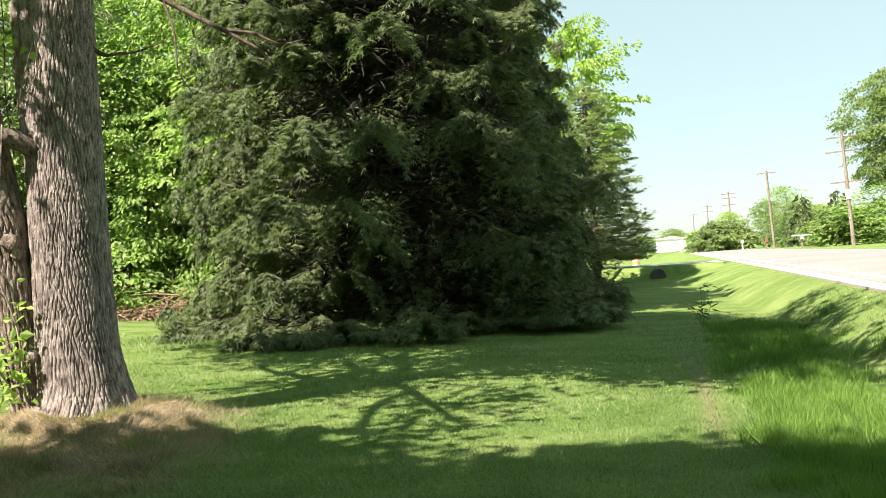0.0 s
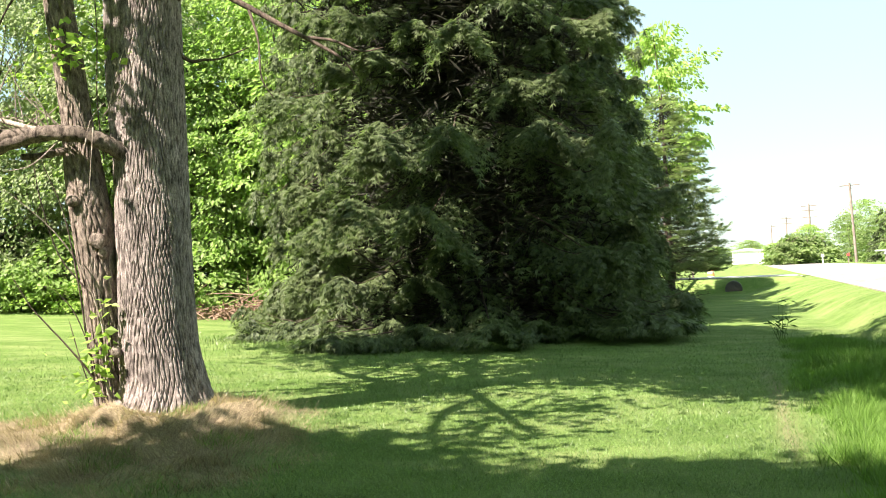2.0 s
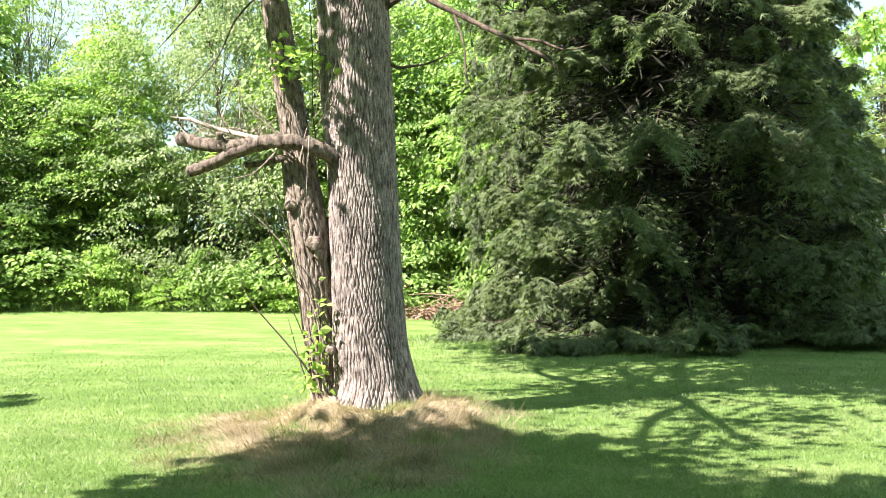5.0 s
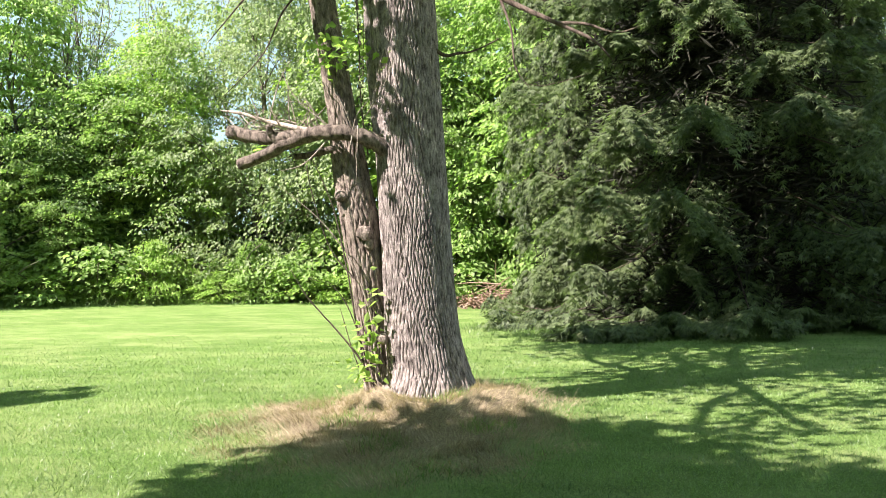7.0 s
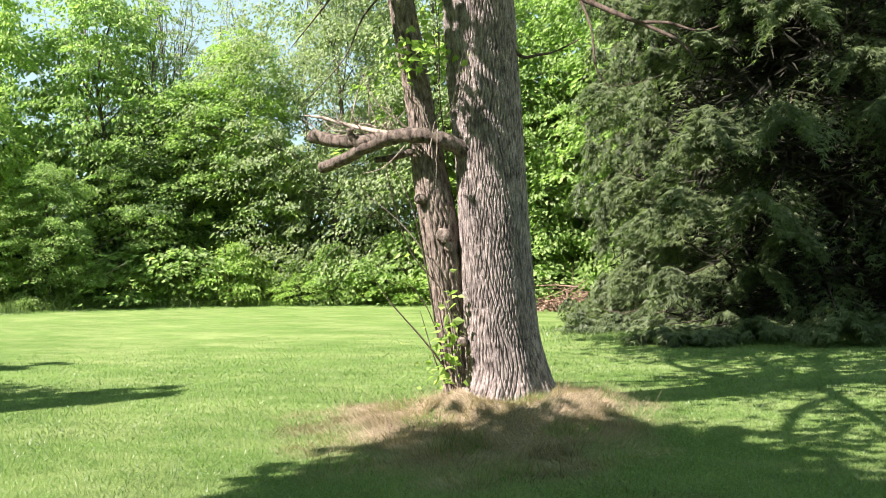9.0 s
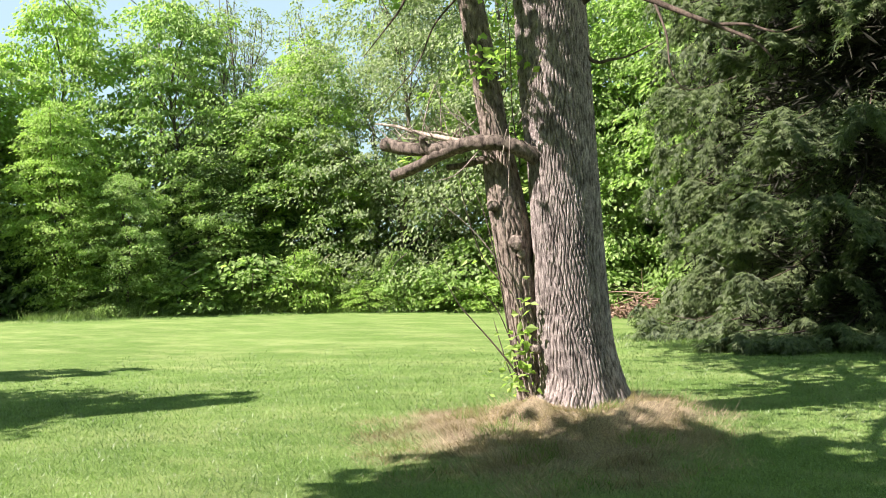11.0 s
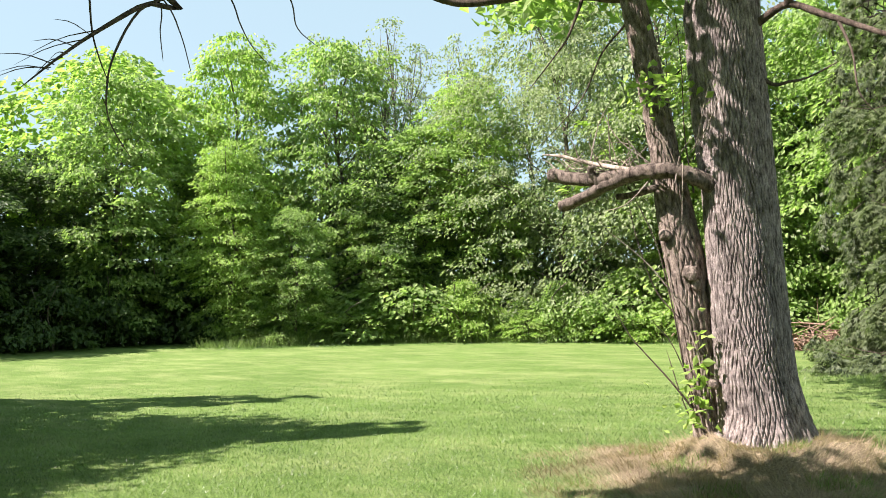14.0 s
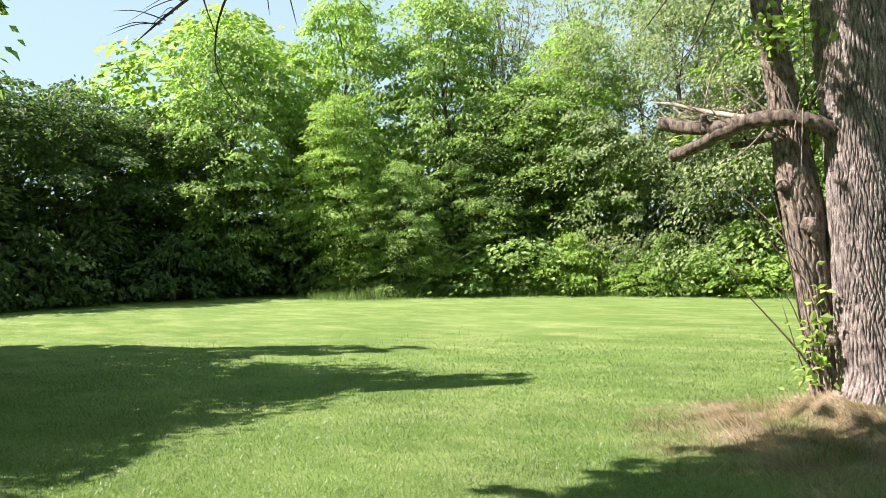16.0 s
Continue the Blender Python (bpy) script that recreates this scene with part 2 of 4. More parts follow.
def leaves_mesh(name, centres, length, width, rng, up=0.6, along=None):
    """One small kite-shaped leaf at each place, folded a little, at its own tilt."""
    c = np.asarray(centres, float)
    n = len(c)
    if along is None:
        a = rng.normal(size=(n, 3))
        a[:, 2] = a[:, 2] * 0.5 - 0.25
    else:
        a = np.asarray(along, float)
    a /= np.linalg.norm(a, axis=1)[:, None] + 1e-9
    nrm = rng.normal(size=(n, 3)) * (1 - up) + np.array([0, 0, 1.0]) * up
    b = np.cross(a, nrm)
    b /= np.linalg.norm(b, axis=1)[:, None] + 1e-9
    m = np.cross(b, a)
    L = (length * rng.uniform(0.65, 1.3, n))[:, None]
    w = (width * rng.uniform(0.7, 1.25, n))[:, None]
    v = np.stack([c - a * L * 0.5, c + b * w * 0.5 + m * w * 0.15 - a * L * 0.08, c + a * L * 0.5 - m * L * 0.08, c - b * w * 0.5 + m * w * 0.15 - a * L * 0.08], 1).reshape(-1, 3)
    k = np.arange(n)[:, None] * 4
    return mesh_np(name, v, np.concatenate([k + [[0, 1, 2]], k + [[0, 2, 3]]]))


def sprays_mesh(name, centres, length, width, rng, along):
    """A fan of three thin needled twigs at each place."""
    c, a = np.asarray(centres, float), np.asarray(along, float)
    n = len(c)
    nrm = rng.normal(size=(n, 3)) * 0.28 + np.array([0, 0, 1.0])
    b = np.cross(a, nrm)
    b /= np.linalg.norm(b, axis=1)[:, None] + 1e-9
    L = (length * rng.uniform(0.7, 1.3, n))[:, None]
    base = c - a * L * 0.5
    tri = []
    for turn, l in ((0.0, 1.0), (0.62, 0.72), (-0.62, 0.72)):
        d = a * math.cos(turn) + b * math.sin(turn)
        side = np.cross(d, np.cross(a, b))
        s = base + a * L * (0.0 if turn == 0 else 0.22)
        w = width * rng.uniform(0.7, 1.2, (n, 1)) * 0.5
        tri.append(np.stack([s + d * L * l * 0.35 + side * w, s + d * L * l * 0.3 - side * w, s + d * L * l], 1))
        tri[-1][:, 0] -= d * L * l * 0.25
    return mesh_np(name, np.stack(tri, 1).reshape(-1, 3), np.arange(9 * n).reshape(-1, 3))


# ---- ground ----
def graded(stops):
    """Places along a line: (from, to, step) stretches joined."""
    out = []
    for a, b, s in stops:
        out.append(np.linspace(a, b, max(2, int(round((b - a) / s)) + 1))[:-1])
    return np.concatenate(out + [[stops[-1][1]]])


def straw_amount(x, y):
    dx, dy = x - TREE.x, y - TREE.y
    a, b = dx * 0.93 + dy * 0.37, -dx * 0.37 + dy * 0.93
    r = np.sqrt((a / np.where(a < 0, 2.3, 1.6)) ** 2 + (b / np.where(b < 0, 3.5, 1.1)) ** 2)
    return (1 - sstep(0.55, 1.1, r + 0.12 * np.sin(5 * x) * np.sin(4 * y + 1)))


def build_ground():
    us = graded([(-2500, -300, 200), (-300, -30, 15), (-30, 2, 1.6), (2, 18, 0.13), (18, 34, 0.35), (34, 70, 0.6), (70, 300, 10), (300, 2500, 150)])
    vs = graded([(-2500, -300, 200), (-300, -45, 12), (-45, -13, 0.8), (-13, 6, 0.13), (6, 40, 1.5), (40, 300, 15), (300, 2500, 150)])
    U, V = np.meshgrid(us, vs, indexing="ij")
    X, Y = wx(U, V)
    Z = height(X, Y)
    nu, nv = U.shape
    i, j = np.meshgrid(np.arange(nu - 1), np.arange(nv - 1), indexing="ij")
    q = np.stack([i * nv + j, i * nv + j + 1, (i + 1) * nv + j + 1, (i + 1) * nv + j], -1).reshape(-1, 4)[:, ::-1]
    me = mesh_np("ground", np.stack([X, Y, Z], -1).reshape(-1, 3), q, True)
    at = me.attributes.new("straw", "FLOAT", "POINT")
    s = straw_amount(X, Y)
    c = 1.35 - 0.042 * np.clip(U - 12, 0, 40)
    lip = np.exp(-((V - (c - 0.8)) / 0.09) ** 2) * sstep(7.5, 9, U) * (1 - sstep(13, 16, U)) * 0.65
    at.data.foreach_set("value", np.maximum(s, lip).ravel().astype(np.float32))
    me.materials.append(M_lawn)
    return tagged(new("ground", me), "mown green lawn falling to a grassy roadside ditch", "lawn", kind="structure")


build_ground()


# ---- the road ----
def road_material():
    m, nt, b = material("asphalt", 0.85)
    vec = place(nt)
    c = ramp(nt, noisy(nt, vec, 40, 4, 0.7), [(0.3, (0.131, 0.12, 0.113)), (0.7, (0.235, 0.216, 0.202))])
    c = mix(nt, ramp(nt, noisy(nt, place(nt, (1, 1, 1)), 0.25, 3), [(0.4, (0, 0, 0)), (0.7, (0.5, 0.5, 0.5))]), c, (0.29, 0.265, 0.25))
    nt.links.new(c, b.inputs["Base Color"])
    bump(nt, b, noisy(nt, vec, 120, 2), 0.4, 0.01)
    return m


def strip(name, v0, v1, z, mat, parent, u0=-300.0, u1=1500.0, crown=0.0):
    bm = bmesh.new()
    rows = []
    for u in np.concatenate([np.linspace(u0, 0, 8), np.linspace(10, 120, 12), np.linspace(200, u1, 10)]):
        row = []
        for k in range(5):
            v = v0 + (v1 - v0) * k / 4
            x, y = wx(u, v)
            row.append(bm.verts.new((x, y, z + crown * (1 - (k / 2 - 1) ** 2))))
        rows.append(row)
    for a, b in zip(rows, rows[1:]):
        for k in range(4):
            bm.faces.new((a[k], a[k + 1], b[k + 1], b[k]))
    bmesh.ops.recalc_face_normals(bm, faces=bm.faces)
    bmesh.ops.solidify(bm, geom=bm.faces[:], thickness=0.05)
    return part(name, bm, mat, parent)


M_road = road_material()
M_white, nt_, b_ = material("road_paint", 0.7)
b_.inputs["Base Color"].default_value = (0.7, 0.7, 0.68, 1)
M_gravel, nt_, b_ = material("gravel", 0.95)
nt_.links.new(ramp(nt_, noisy(nt_, place(nt_), 30, 4, 0.8), [(0.3, (0.2, 0.185, 0.16)), (0.7, (0.4, 0.37, 0.33))]), b_.inputs["Base Color"])
road = thing("road", "grey asphalt country road with white edge lines", "road", kind="structure")
strip("carriageway", 4.1, 12.2, 0.68, M_road, road, crown=0.06)
strip("gravel_shoulder", 3.6, 4.1, 0.672, M_gravel, road)
strip("edge_line", 4.45, 4.56, 0.708, M_white, road)
strip("edge_line", 11.6, 11.75, 0.708, M_white, road)


# ---- trees ----
def crown_points(rng, n_clump, per, base, top, radius, spread, power=0.5, wide=0.9):
    """Leaf places: clumps spread through an uneven crown, thicker near its outside."""
    z = base + (top - base) * rng.beta(1.15, 1.2, n_clump)
    h = (z - base) / (top - base)
    prof = np.sqrt(np.clip(1 - (2 * h - wide) ** 2 * 0.8, 0.05, 1))
    ang = rng.uniform(0, 2 * np.pi, n_clump)
    lump = 1 + 0.24 * np.sin(3 * ang + 5 * h + rng.uniform(0, 6)) + 0.16 * np.sin(5 * ang - 11 * h)
    r = radius * prof * lump * rng.uniform(0.1, 1, n_clump) ** power
    c = np.stack([r * np.cos(ang), r * np.sin(ang), z], -1)
    # every clump is a flat spray that leans outwards and down
    size = spread * rng.uniform(0.5, 1.5, n_clump)
    k = np.repeat(np.arange(n_clump), per)
    g, q = rng.uniform(0, 2 * np.pi, len(k)), np.sqrt(rng.uniform(0, 1, len(k)))
    dx, dy = np.cos(g) * q * size[k], np.sin(g) * q * size[k]
    out = dx * np.cos(ang[k]) + dy * np.sin(ang[k])
    dz = rng.normal(size=len(k)) * 0.16 * size[k] - 0.3 * out - 0.18 * q * q * size[k]
    p = c[k] + np.stack([dx, dy, dz], -1)
    along = np.stack([np.cos(ang[k]) * 0.7 + np.cos(g) * 0.8, np.sin(ang[k]) * 0.7 + np.sin(g) * 0.8, -0.85 + 0.4 * rng.normal(size=len(k))], -1) + rng.normal(size=(len(k), 3)) * 0.35
    keep = p[:, 2] > 0.03
    return p[keep], c, along[keep]


def broadleaf(name, label, height_, radius, base, mat, n_clump=400, per=66, leaf=0.2, seed=1, trunk_r=0.14, spread=0.72, limbs=30, group="woodland trees", category="tree", wide=0.9, stems=1):
    rng = np.random.default_rng(seed)
    root = thing(name, label, category, group=group)
    pts, cl, along = crown_points(rng, n_clump, per, base, height_, radius, spread, wide=wide)
    lines = []
    for s in range(stems):
        wob = rng.normal(size=(5, 2)) * 0.2 + (rng.normal(size=2) * 0.35 * (stems > 1))
        spine = np.array([[wob[i][0] * i / 2, wob[i][1] * i / 2, height_ * 0.95 * i / 4 - (0.3 if i == 0 else 0)] for i in range(5)])
        lines.append((spine, trunk_r, 0.02))
        on = smooth_line(spine, 40)
        for k in rng.choice(len(cl), limbs // stems, replace=False):
            t = np.clip((cl[k][2] - 0.9) / height_ / 0.95, 0.06, 0.95)
            b = on[int(t * 0.85 * 39)]
            mid = (b + cl[k]) / 2 + rng.normal(size=3) * 0.2
            lines.append(([b, mid, cl[k]], trunk_r * 0.35 * (1 - 0.6 * t), 0.008))
    part("trunk", tubes_mesh("trunk", lines, 6, 9), M_wood, root)
    part("crown", leaves_mesh("crown", pts, leaf, leaf * 0.62, rng, 0.66, along), mat, root)
    return root


def spruce(name, label, height_, radius, mat, seed, n_limb, shoots, shoot_len=0.2, base=0.25, droop=0.3, twig_w=0.05, upward=False, taper=0.8, group="evergreen row", spray=0.36, fine=False, inner=0):
    """An evergreen: a straight stem, whorls of limbs, side twigs that hang, and short needled shoots on the twigs."""
    rng = np.random.default_rng(seed)
    root = thing(name, label, "tree", group=group)
    lines = [([(0, 0, -0.3), (0.03, 0, height_ * 0.5), (0, 0, height_)], 0.018 * height_, 0.02)]
    hs = base + (height_ - base - 0.3) * ((np.arange(n_limb) + rng.uniform(0, 1, n_limb)) / n_limb) ** 1.3
    f = (hs - base) / (height_ - base)
    weight = (1 - f) ** 0.75 + 0.08
    counts = np.maximum(3, (shoots / 11 * weight / weight.sum())).astype(int)
    C, A = [], []
    K = 11
    for i in range(n_limb):
        h = hs[i]
        R = radius * (1 - f[i]) ** taper * rng.uniform(0.66, 1.12) + 0.25
        ang = i * 2.39996 + rng.normal() * 0.3
        d = np.array([math.cos(ang), math.sin(ang), 0])
        sag = droop * R * rng.uniform(0.5, 1.3) * (1 - 0.5 * f[i])
        sag = min(sag, max(0.0, h - 0.4))
        p = np.array([[0, 0, h], d * R * 0.45 + [0, 0, h - sag * 0.5], d * R * 0.82 + [0, 0, h - sag], d * R + [0, 0, h - sag * 0.85]])
        line = smooth_line(p, 24)
        lines.append((p, 0.006 + 0.004 * R, 0.003))
        side = np.cross(d, [0, 0, 1])
        n = counts[i]
        tpos = rng.uniform(0.12, 1, n) ** 0.7
        start = line[(tpos * 23).astype(int)]
        sgn = rng.choice([-1, 1], n)
        tl = R * spray * rng.uniform(0.35, 1.1, n) * (1.15 - 0.8 * tpos) + 0.15
        tdir = d * rng.uniform(0.3, 0.95, n)[:, None] + side * (sgn * rng.uniform(0.35, 1.0, n))[:, None]
        tdir /= np.linalg.norm(tdir, axis=1)[:, None]
        q = np.sort(rng.uniform(0.05, 1, (n, K)), axis=1)
        hang = rng.uniform(0.45, 1.15, n) if not upward else rng.uniform(-0.7, 0.4, n)
        pos = start[:, None] + tdir[:, None] * (q * tl[:, None])[..., None]
        pos[..., 2] -= hang[:, None] * tl[:, None] * q ** 1.5
        pos[..., 2] = np.maximum(pos[..., 2], rng.uniform(0.1, 0.3, (n, K)))
        cr = np.cross(tdir, [0, 0, 1])
        sg = np.where(np.arange(K) % 2 == 0, 1, -1)[None, :, None]
        a = tdir[:, None] * rng.uniform(0.35, 1.0, (n, K, 1)) + cr[:, None] * sg * rng.uniform(0.1, 0.85, (n, K, 1))
        a[..., 2] += -rng.uniform(0.35, 1.25, (n, K)) if not upward else rng.uniform(-0.2, 0.8, (n, K))
        a /= np.linalg.norm(a, axis=-1)[..., None]
        C.append((pos + a * shoot_len * 0.4).reshape(-1, 3))
        A.append(a.reshape(-1, 3))
    C, A = np.concatenate(C), np.concatenate(A)
    keep = C[:, 2] > 0.03
    C, A = C[keep], A[keep]
    part("trunk", tubes_mesh("trunk", lines, 5, 8), M_twig, root)
    # sticks through the inner crown, their colour darkened to deepen its shade
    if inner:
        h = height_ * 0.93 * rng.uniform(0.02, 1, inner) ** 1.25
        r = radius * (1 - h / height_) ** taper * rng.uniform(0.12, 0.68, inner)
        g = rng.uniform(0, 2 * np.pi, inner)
        part("inner_growth", leaves_mesh("inner_growth", np.stack([r * np.cos(g), r * np.sin(g), h], -1), 0.5, 0.06, rng, 0.3), M_spruce_in, root, "bare inner twigs and old needles, coloured near black for the crown's shade")
    part("crown", sprays_mesh("crown", C, shoot_len, twig_w, rng, A) if fine else leaves_mesh("crown", C, shoot_len, twig_w, rng, 0.3, A), mat, root)
    return root


def at_ground(x, y, turn=0, scale=1.0, wide=1.0):
    return pose(x, y, zat(x, y), 0, 0, turn) @ Matrix.Diagonal((scale * wide, scale * wide, scale, 1))


def value_noise(a, z, cells, seed):
    """Smooth noise between 0 and 1 that closes round the stem; a runs from 0 to 1 round it."""
    rng = np.random.default_rng(seed)
    table = rng.uniform(0, 1, (257, cells))
    x, y = a * cells, z
    i, j = np.floor(x).astype(int), np.floor(y).astype(int)
    fx, fy = x - i, y - j
    fx, fy = fx * fx * (3 - 2 * fx), fy * fy * (3 - 2 * fy)
    i0, i1, j0, j1 = i % cells, (i + 1) % cells, j % 256, (j + 1) % 256
    return (table[j0, i0] * (1 - fx) + table[j0, i1] * fx) * (1 - fy) + (table[j1, i0] * (1 - fx) + table[j1, i1] * fx) * fy


def barky_stem(name, centres, radii, cols, rows, depth, cell, seed, flare=0.0):
    """A stem whose bark is a net of raised ridges and sunk furrows in the mesh itself."""
    c = np.asarray(centres, float)
    z = np.concatenate([np.linspace(c[0, 2], 5.4, rows), np.linspace(5.6, c[-1, 2], 30)]) if c[-1, 2] > 6 else np.linspace(c[0, 2], c[-1, 2], rows)
    cx, cy, r = (np.interp(z, c[:, 2], v) for v in (c[:, 0], c[:, 1], np.asarray(radii)))
    k = np.ones(9) / 9
    pad = lambda v: np.convolve(np.pad(v, 4, mode="edge"), k, mode="valid")
    cx, cy, r = pad(cx), pad(cy), pad(r)
    front = cols * 4 // 5
    ang = np.concatenate([np.linspace(0.05, 0.42, cols - front, endpoint=False), np.linspace(0.42, 1.05, front, endpoint=False)]) % 1.0
    A, Z = np.meshgrid(ang, z)
    around = 2 * np.pi * float(np.mean(r))
    n = max(8, int(around / cell))
    # two leaning sets of furrows cross into a net of long lens-shaped ridges
    sway = 1.1 * (value_noise(A, Z / 0.5, 6, seed) - 0.5) + 0.55 * (value_noise(A, Z / 0.11, n // 2, seed + 4) - 0.5)
    rise = Z / (cell * 6.5) + 0.9 * (value_noise(A, Z / 0.3 + 9, n // 3, seed + 6) - 0.5)
    reach1 = np.clip(2.2 * value_noise(A, Z / (cell * 2.6) + 17, n, seed + 1) - 0.35, 0, 1)
    reach2 = np.clip(2.2 * value_noise(A, Z / (cell * 2.6) + 31, n, seed + 7) - 0.45, 0, 1)
    f1 = np.exp(-(np.sin(np.pi * (A * n + sway + rise)) / 0.36) ** 2) * reach1
    f2 = np.exp(-(np.sin(np.pi * (A * n + sway - rise)) / 0.36) ** 2) * reach2
    n3 = value_noise(A, Z / 0.018, n * 3, seed + 2)
    h = 1 - np.maximum(f1, f2)
    lumps = value_noise(A, Z * 1.3, 5, seed + 3) - 0.5
    R = r[:, None] * (1 + 0.04 * lumps) + depth * (h - 0.5) + depth * 0.35 * (n3 - 0.5)
    if flare:
        low = np.exp(-np.clip(Z - 0.3, 0, 9) / 0.22)
        R = R + flare * low * (0.45 + 0.55 * np.cos(2 * np.pi * A * 5 + 1.0) ** 2)
    X, Y = cx[:, None] + R * np.cos(2 * np.pi * A), cy[:, None] + R * np.sin(2 * np.pi * A)
    i, j = np.meshgrid(np.arange(len(z) - 1), np.arange(cols), indexing="ij")
    jn = (j + 1) % cols
    q = np.stack([i * cols + j, i * cols + jn, (i + 1) * cols + jn, (i + 1) * cols + j], -1).reshape(-1, 4)
    return mesh_np(name, np.stack([X, Y, Z], -1).reshape(-1, 3), q, True)


# ---- the maple, in two stems ----
maple = thing("maple_tree", "old two-stemmed maple with ridged grey bark on a grass mound", "tree")
part("trunk", barky_stem("trunk", [(-3.6, 9.64, 0.0), (-3.62, 9.64, 0.6), (-3.66, 9.63, 0.95), (-3.67, 9.62, 1.5), (-3.68, 9.61, 4.7), (-3.55, 9.7, 7), (-3.3, 9.9, 11)],
                          [0.44, 0.405, 0.39, 0.378, 0.355, 0.28, 0.08], 440, 440, 0.022, 0.037, 21, 0.13), M_bark, maple, "ridged grey-brown main stem")
part("trunk", barky_stem("trunk", [(-4.15, 9.6, 0.0), (-4.19, 9.56, 0.93), (-4.22, 9.55, 1.55), (-4.27, 9.52, 2.18), (-4.34, 9.49, 2.75), (-4.4, 9.47, 3.4), (-4.46, 9.43, 4.06), (-4.55, 9.4, 4.8), (-4.9, 9.2, 7.5)],
                          [0.15, 0.165, 0.185, 0.205, 0.19, 0.145, 0.14, 0.135, 0.07], 170, 300, 0.022, 0.04, 44, 0.03), M_bark2, maple, "thinner knotty second stem")


def limb(points, r0, r1, name="branch", mat=None, parent=None, sides=12, n=24, label="", rough=0.05, cut=False):
    p = smooth_line(points, n)
    rng = np.random.default_rng(len(points) * 7 + int(abs(points[0][0]) * 1000) % 97)
    r = np.linspace(r0, r1, n) * (1 + 0.035 * np.sin(np.arange(n) * 0.7) + 0.025 * rng.normal(size=n))
    r[-1] *= 0.2
    if cut:
        p[-1] = p[-2] + (p[-2] - p[-3]) * 0.05
    else:
        r[-2] *= 0.8
    v, f = tube(p, r, sides, n, rough)
    t = np.concatenate([f[:, [0, 1, 2]], f[:, [0, 2, 3]]])
    t = t[(t[:, 0] != t[:, 1]) & (t[:, 1] != t[:, 2]) & (t[:, 0] != t[:, 2])]
    return part(name, mesh_np(name, v, t, True), mat or M_bark2, parent or maple, label)


# the sawn-off limb with its two stubs, and old dead twigs
stub = limb([(-3.68, 9.6, 2.86), (-3.82, 9.38, 2.95), (-3.95, 9.22, 3.05), (-4.13, 9.13, 3.13), (-4.5, 9.1, 3.18), (-4.93, 9.17, 3.12), (-5.29, 9.27, 3.03), (-5.69, 9.34, 2.96)], 0.1, 0.06, "broken_limb", M_limb, label="grey broken-off limb reaching out from the stem", n=60, sides=20, rough=0.06, cut=True)
limb([(-4.6, 9.1, 3.17), (-5.13, 9.22, 3.2), (-5.47, 9.3, 3.27), (-5.81, 9.38, 3.37)], 0.07, 0.078, "stub", M_limb, stub, 18, 30, rough=0.06, cut=True)
limb([(-4.25, 9.4, 3.06), (-4.53, 9.34, 3.02), (-4.75, 9.35, 2.99), (-4.97, 9.35, 2.99)], 0.045, 0.032, "stub", M_limb, stub, cut=True)
limb([(-5.05, 9.18, 3.15), (-5.12, 9.13, 3.26), (-5.1, 9.1, 3.33)], 0.05, 0.035, "stub", M_limb, stub, cut=True)
limb([(-3.93, 9.36, 3.0), (-3.98, 9.4, 3.6), (-4.0, 9.42, 4.2), (-4.0, 9.42, 5.0)], 0.05, 0.045, "bark_seam", M_bark, label="pale seam of bark beside the stem")
rng = np.random.default_rng(8)
M_dead = bark("dead_twig", (0.2, 0.17, 0.14), (0.5, 0.45, 0.4))
for k in range(46):
    f = rng.uniform() ** 0.8
    a = np.array([-4.35 - 1.3 * f, 9.14 + 0.2 * f, 3.2 + 0.06 * rng.normal() + 0.1 * f])
    d = np.array([rng.normal() * 0.55 - 0.25, rng.normal() * 0.4, abs(rng.normal()) * 0.55 + 0.1])
    L = rng.uniform(0.2, 0.75)
    limb([a, a + d * L * 0.5 + rng.normal(size=3) * 0.04, a + d * L + rng.normal(size=3) * 0.08], rng.uniform(0.006, 0.012), 0.003, "dead_twig", M_dead, stub, 5, 7)
limb([(-4.64, 9.1, 3.22), (-5.15, 9.2, 3.38), (-5.55, 9.28, 3.53), (-5.84, 9.3, 3.6)], 0.03, 0.014, "dead_twig", M_dead, stub, 7, 12, "bleached dead twig")
for p in ([(-4.02, 9.05, 3.2), (-4.03, 9.02, 2.95), (-4.06, 9.0, 2.55)], [(-4.12, 9.05, 3.0), (-4.06, 9.1, 3.3), (-3.9, 9.15, 3.5)], [(-4.35, 9.15, 3.2), (-4.7, 9.0, 3.55), (-4.9, 9.0, 3.95)], [(-4.4, 9.1, 3.1), (-4.65, 9.0, 2.85), (-4.95, 9.0, 2.8)],
          [(-3.9, 9.15, 3.4), (-3.75, 9.05, 3.75), (-3.6, 9.0, 4.1)], [(-3.95, 9.1, 3.3), (-3.72, 9.05, 3.55), (-3.5, 9.0, 3.95)], [(-4.1, 9.1, 3.15), (-4.2, 9.0, 3.5), (-4.45, 9.0, 3.75)]):
    limb(p, 0.008, 0.004, "dead_twig", M_dead, stub, 5, 8)

# knots on the second stem
for x, y, z, r in ((-4.14, 9.33, 2.08, 0.085), (-4.1, 9.36, 1.95, 0.06), (-4.38, 9.3, 2.5, 0.07), (-3.98, 9.3, 0.95, 0.06)):
    bm = bmesh.new()
    bmesh.ops.create_icosphere(bm, subdivisions=3, radius=r)
    for v in bm.verts:
        n = noise.noise(v.co * 14 + Vector((x, y, z)))
        v.co = v.co * (1 + 0.45 * n) + Vector((x, y, z))
    part("knot", bm, M_bark2, maple)

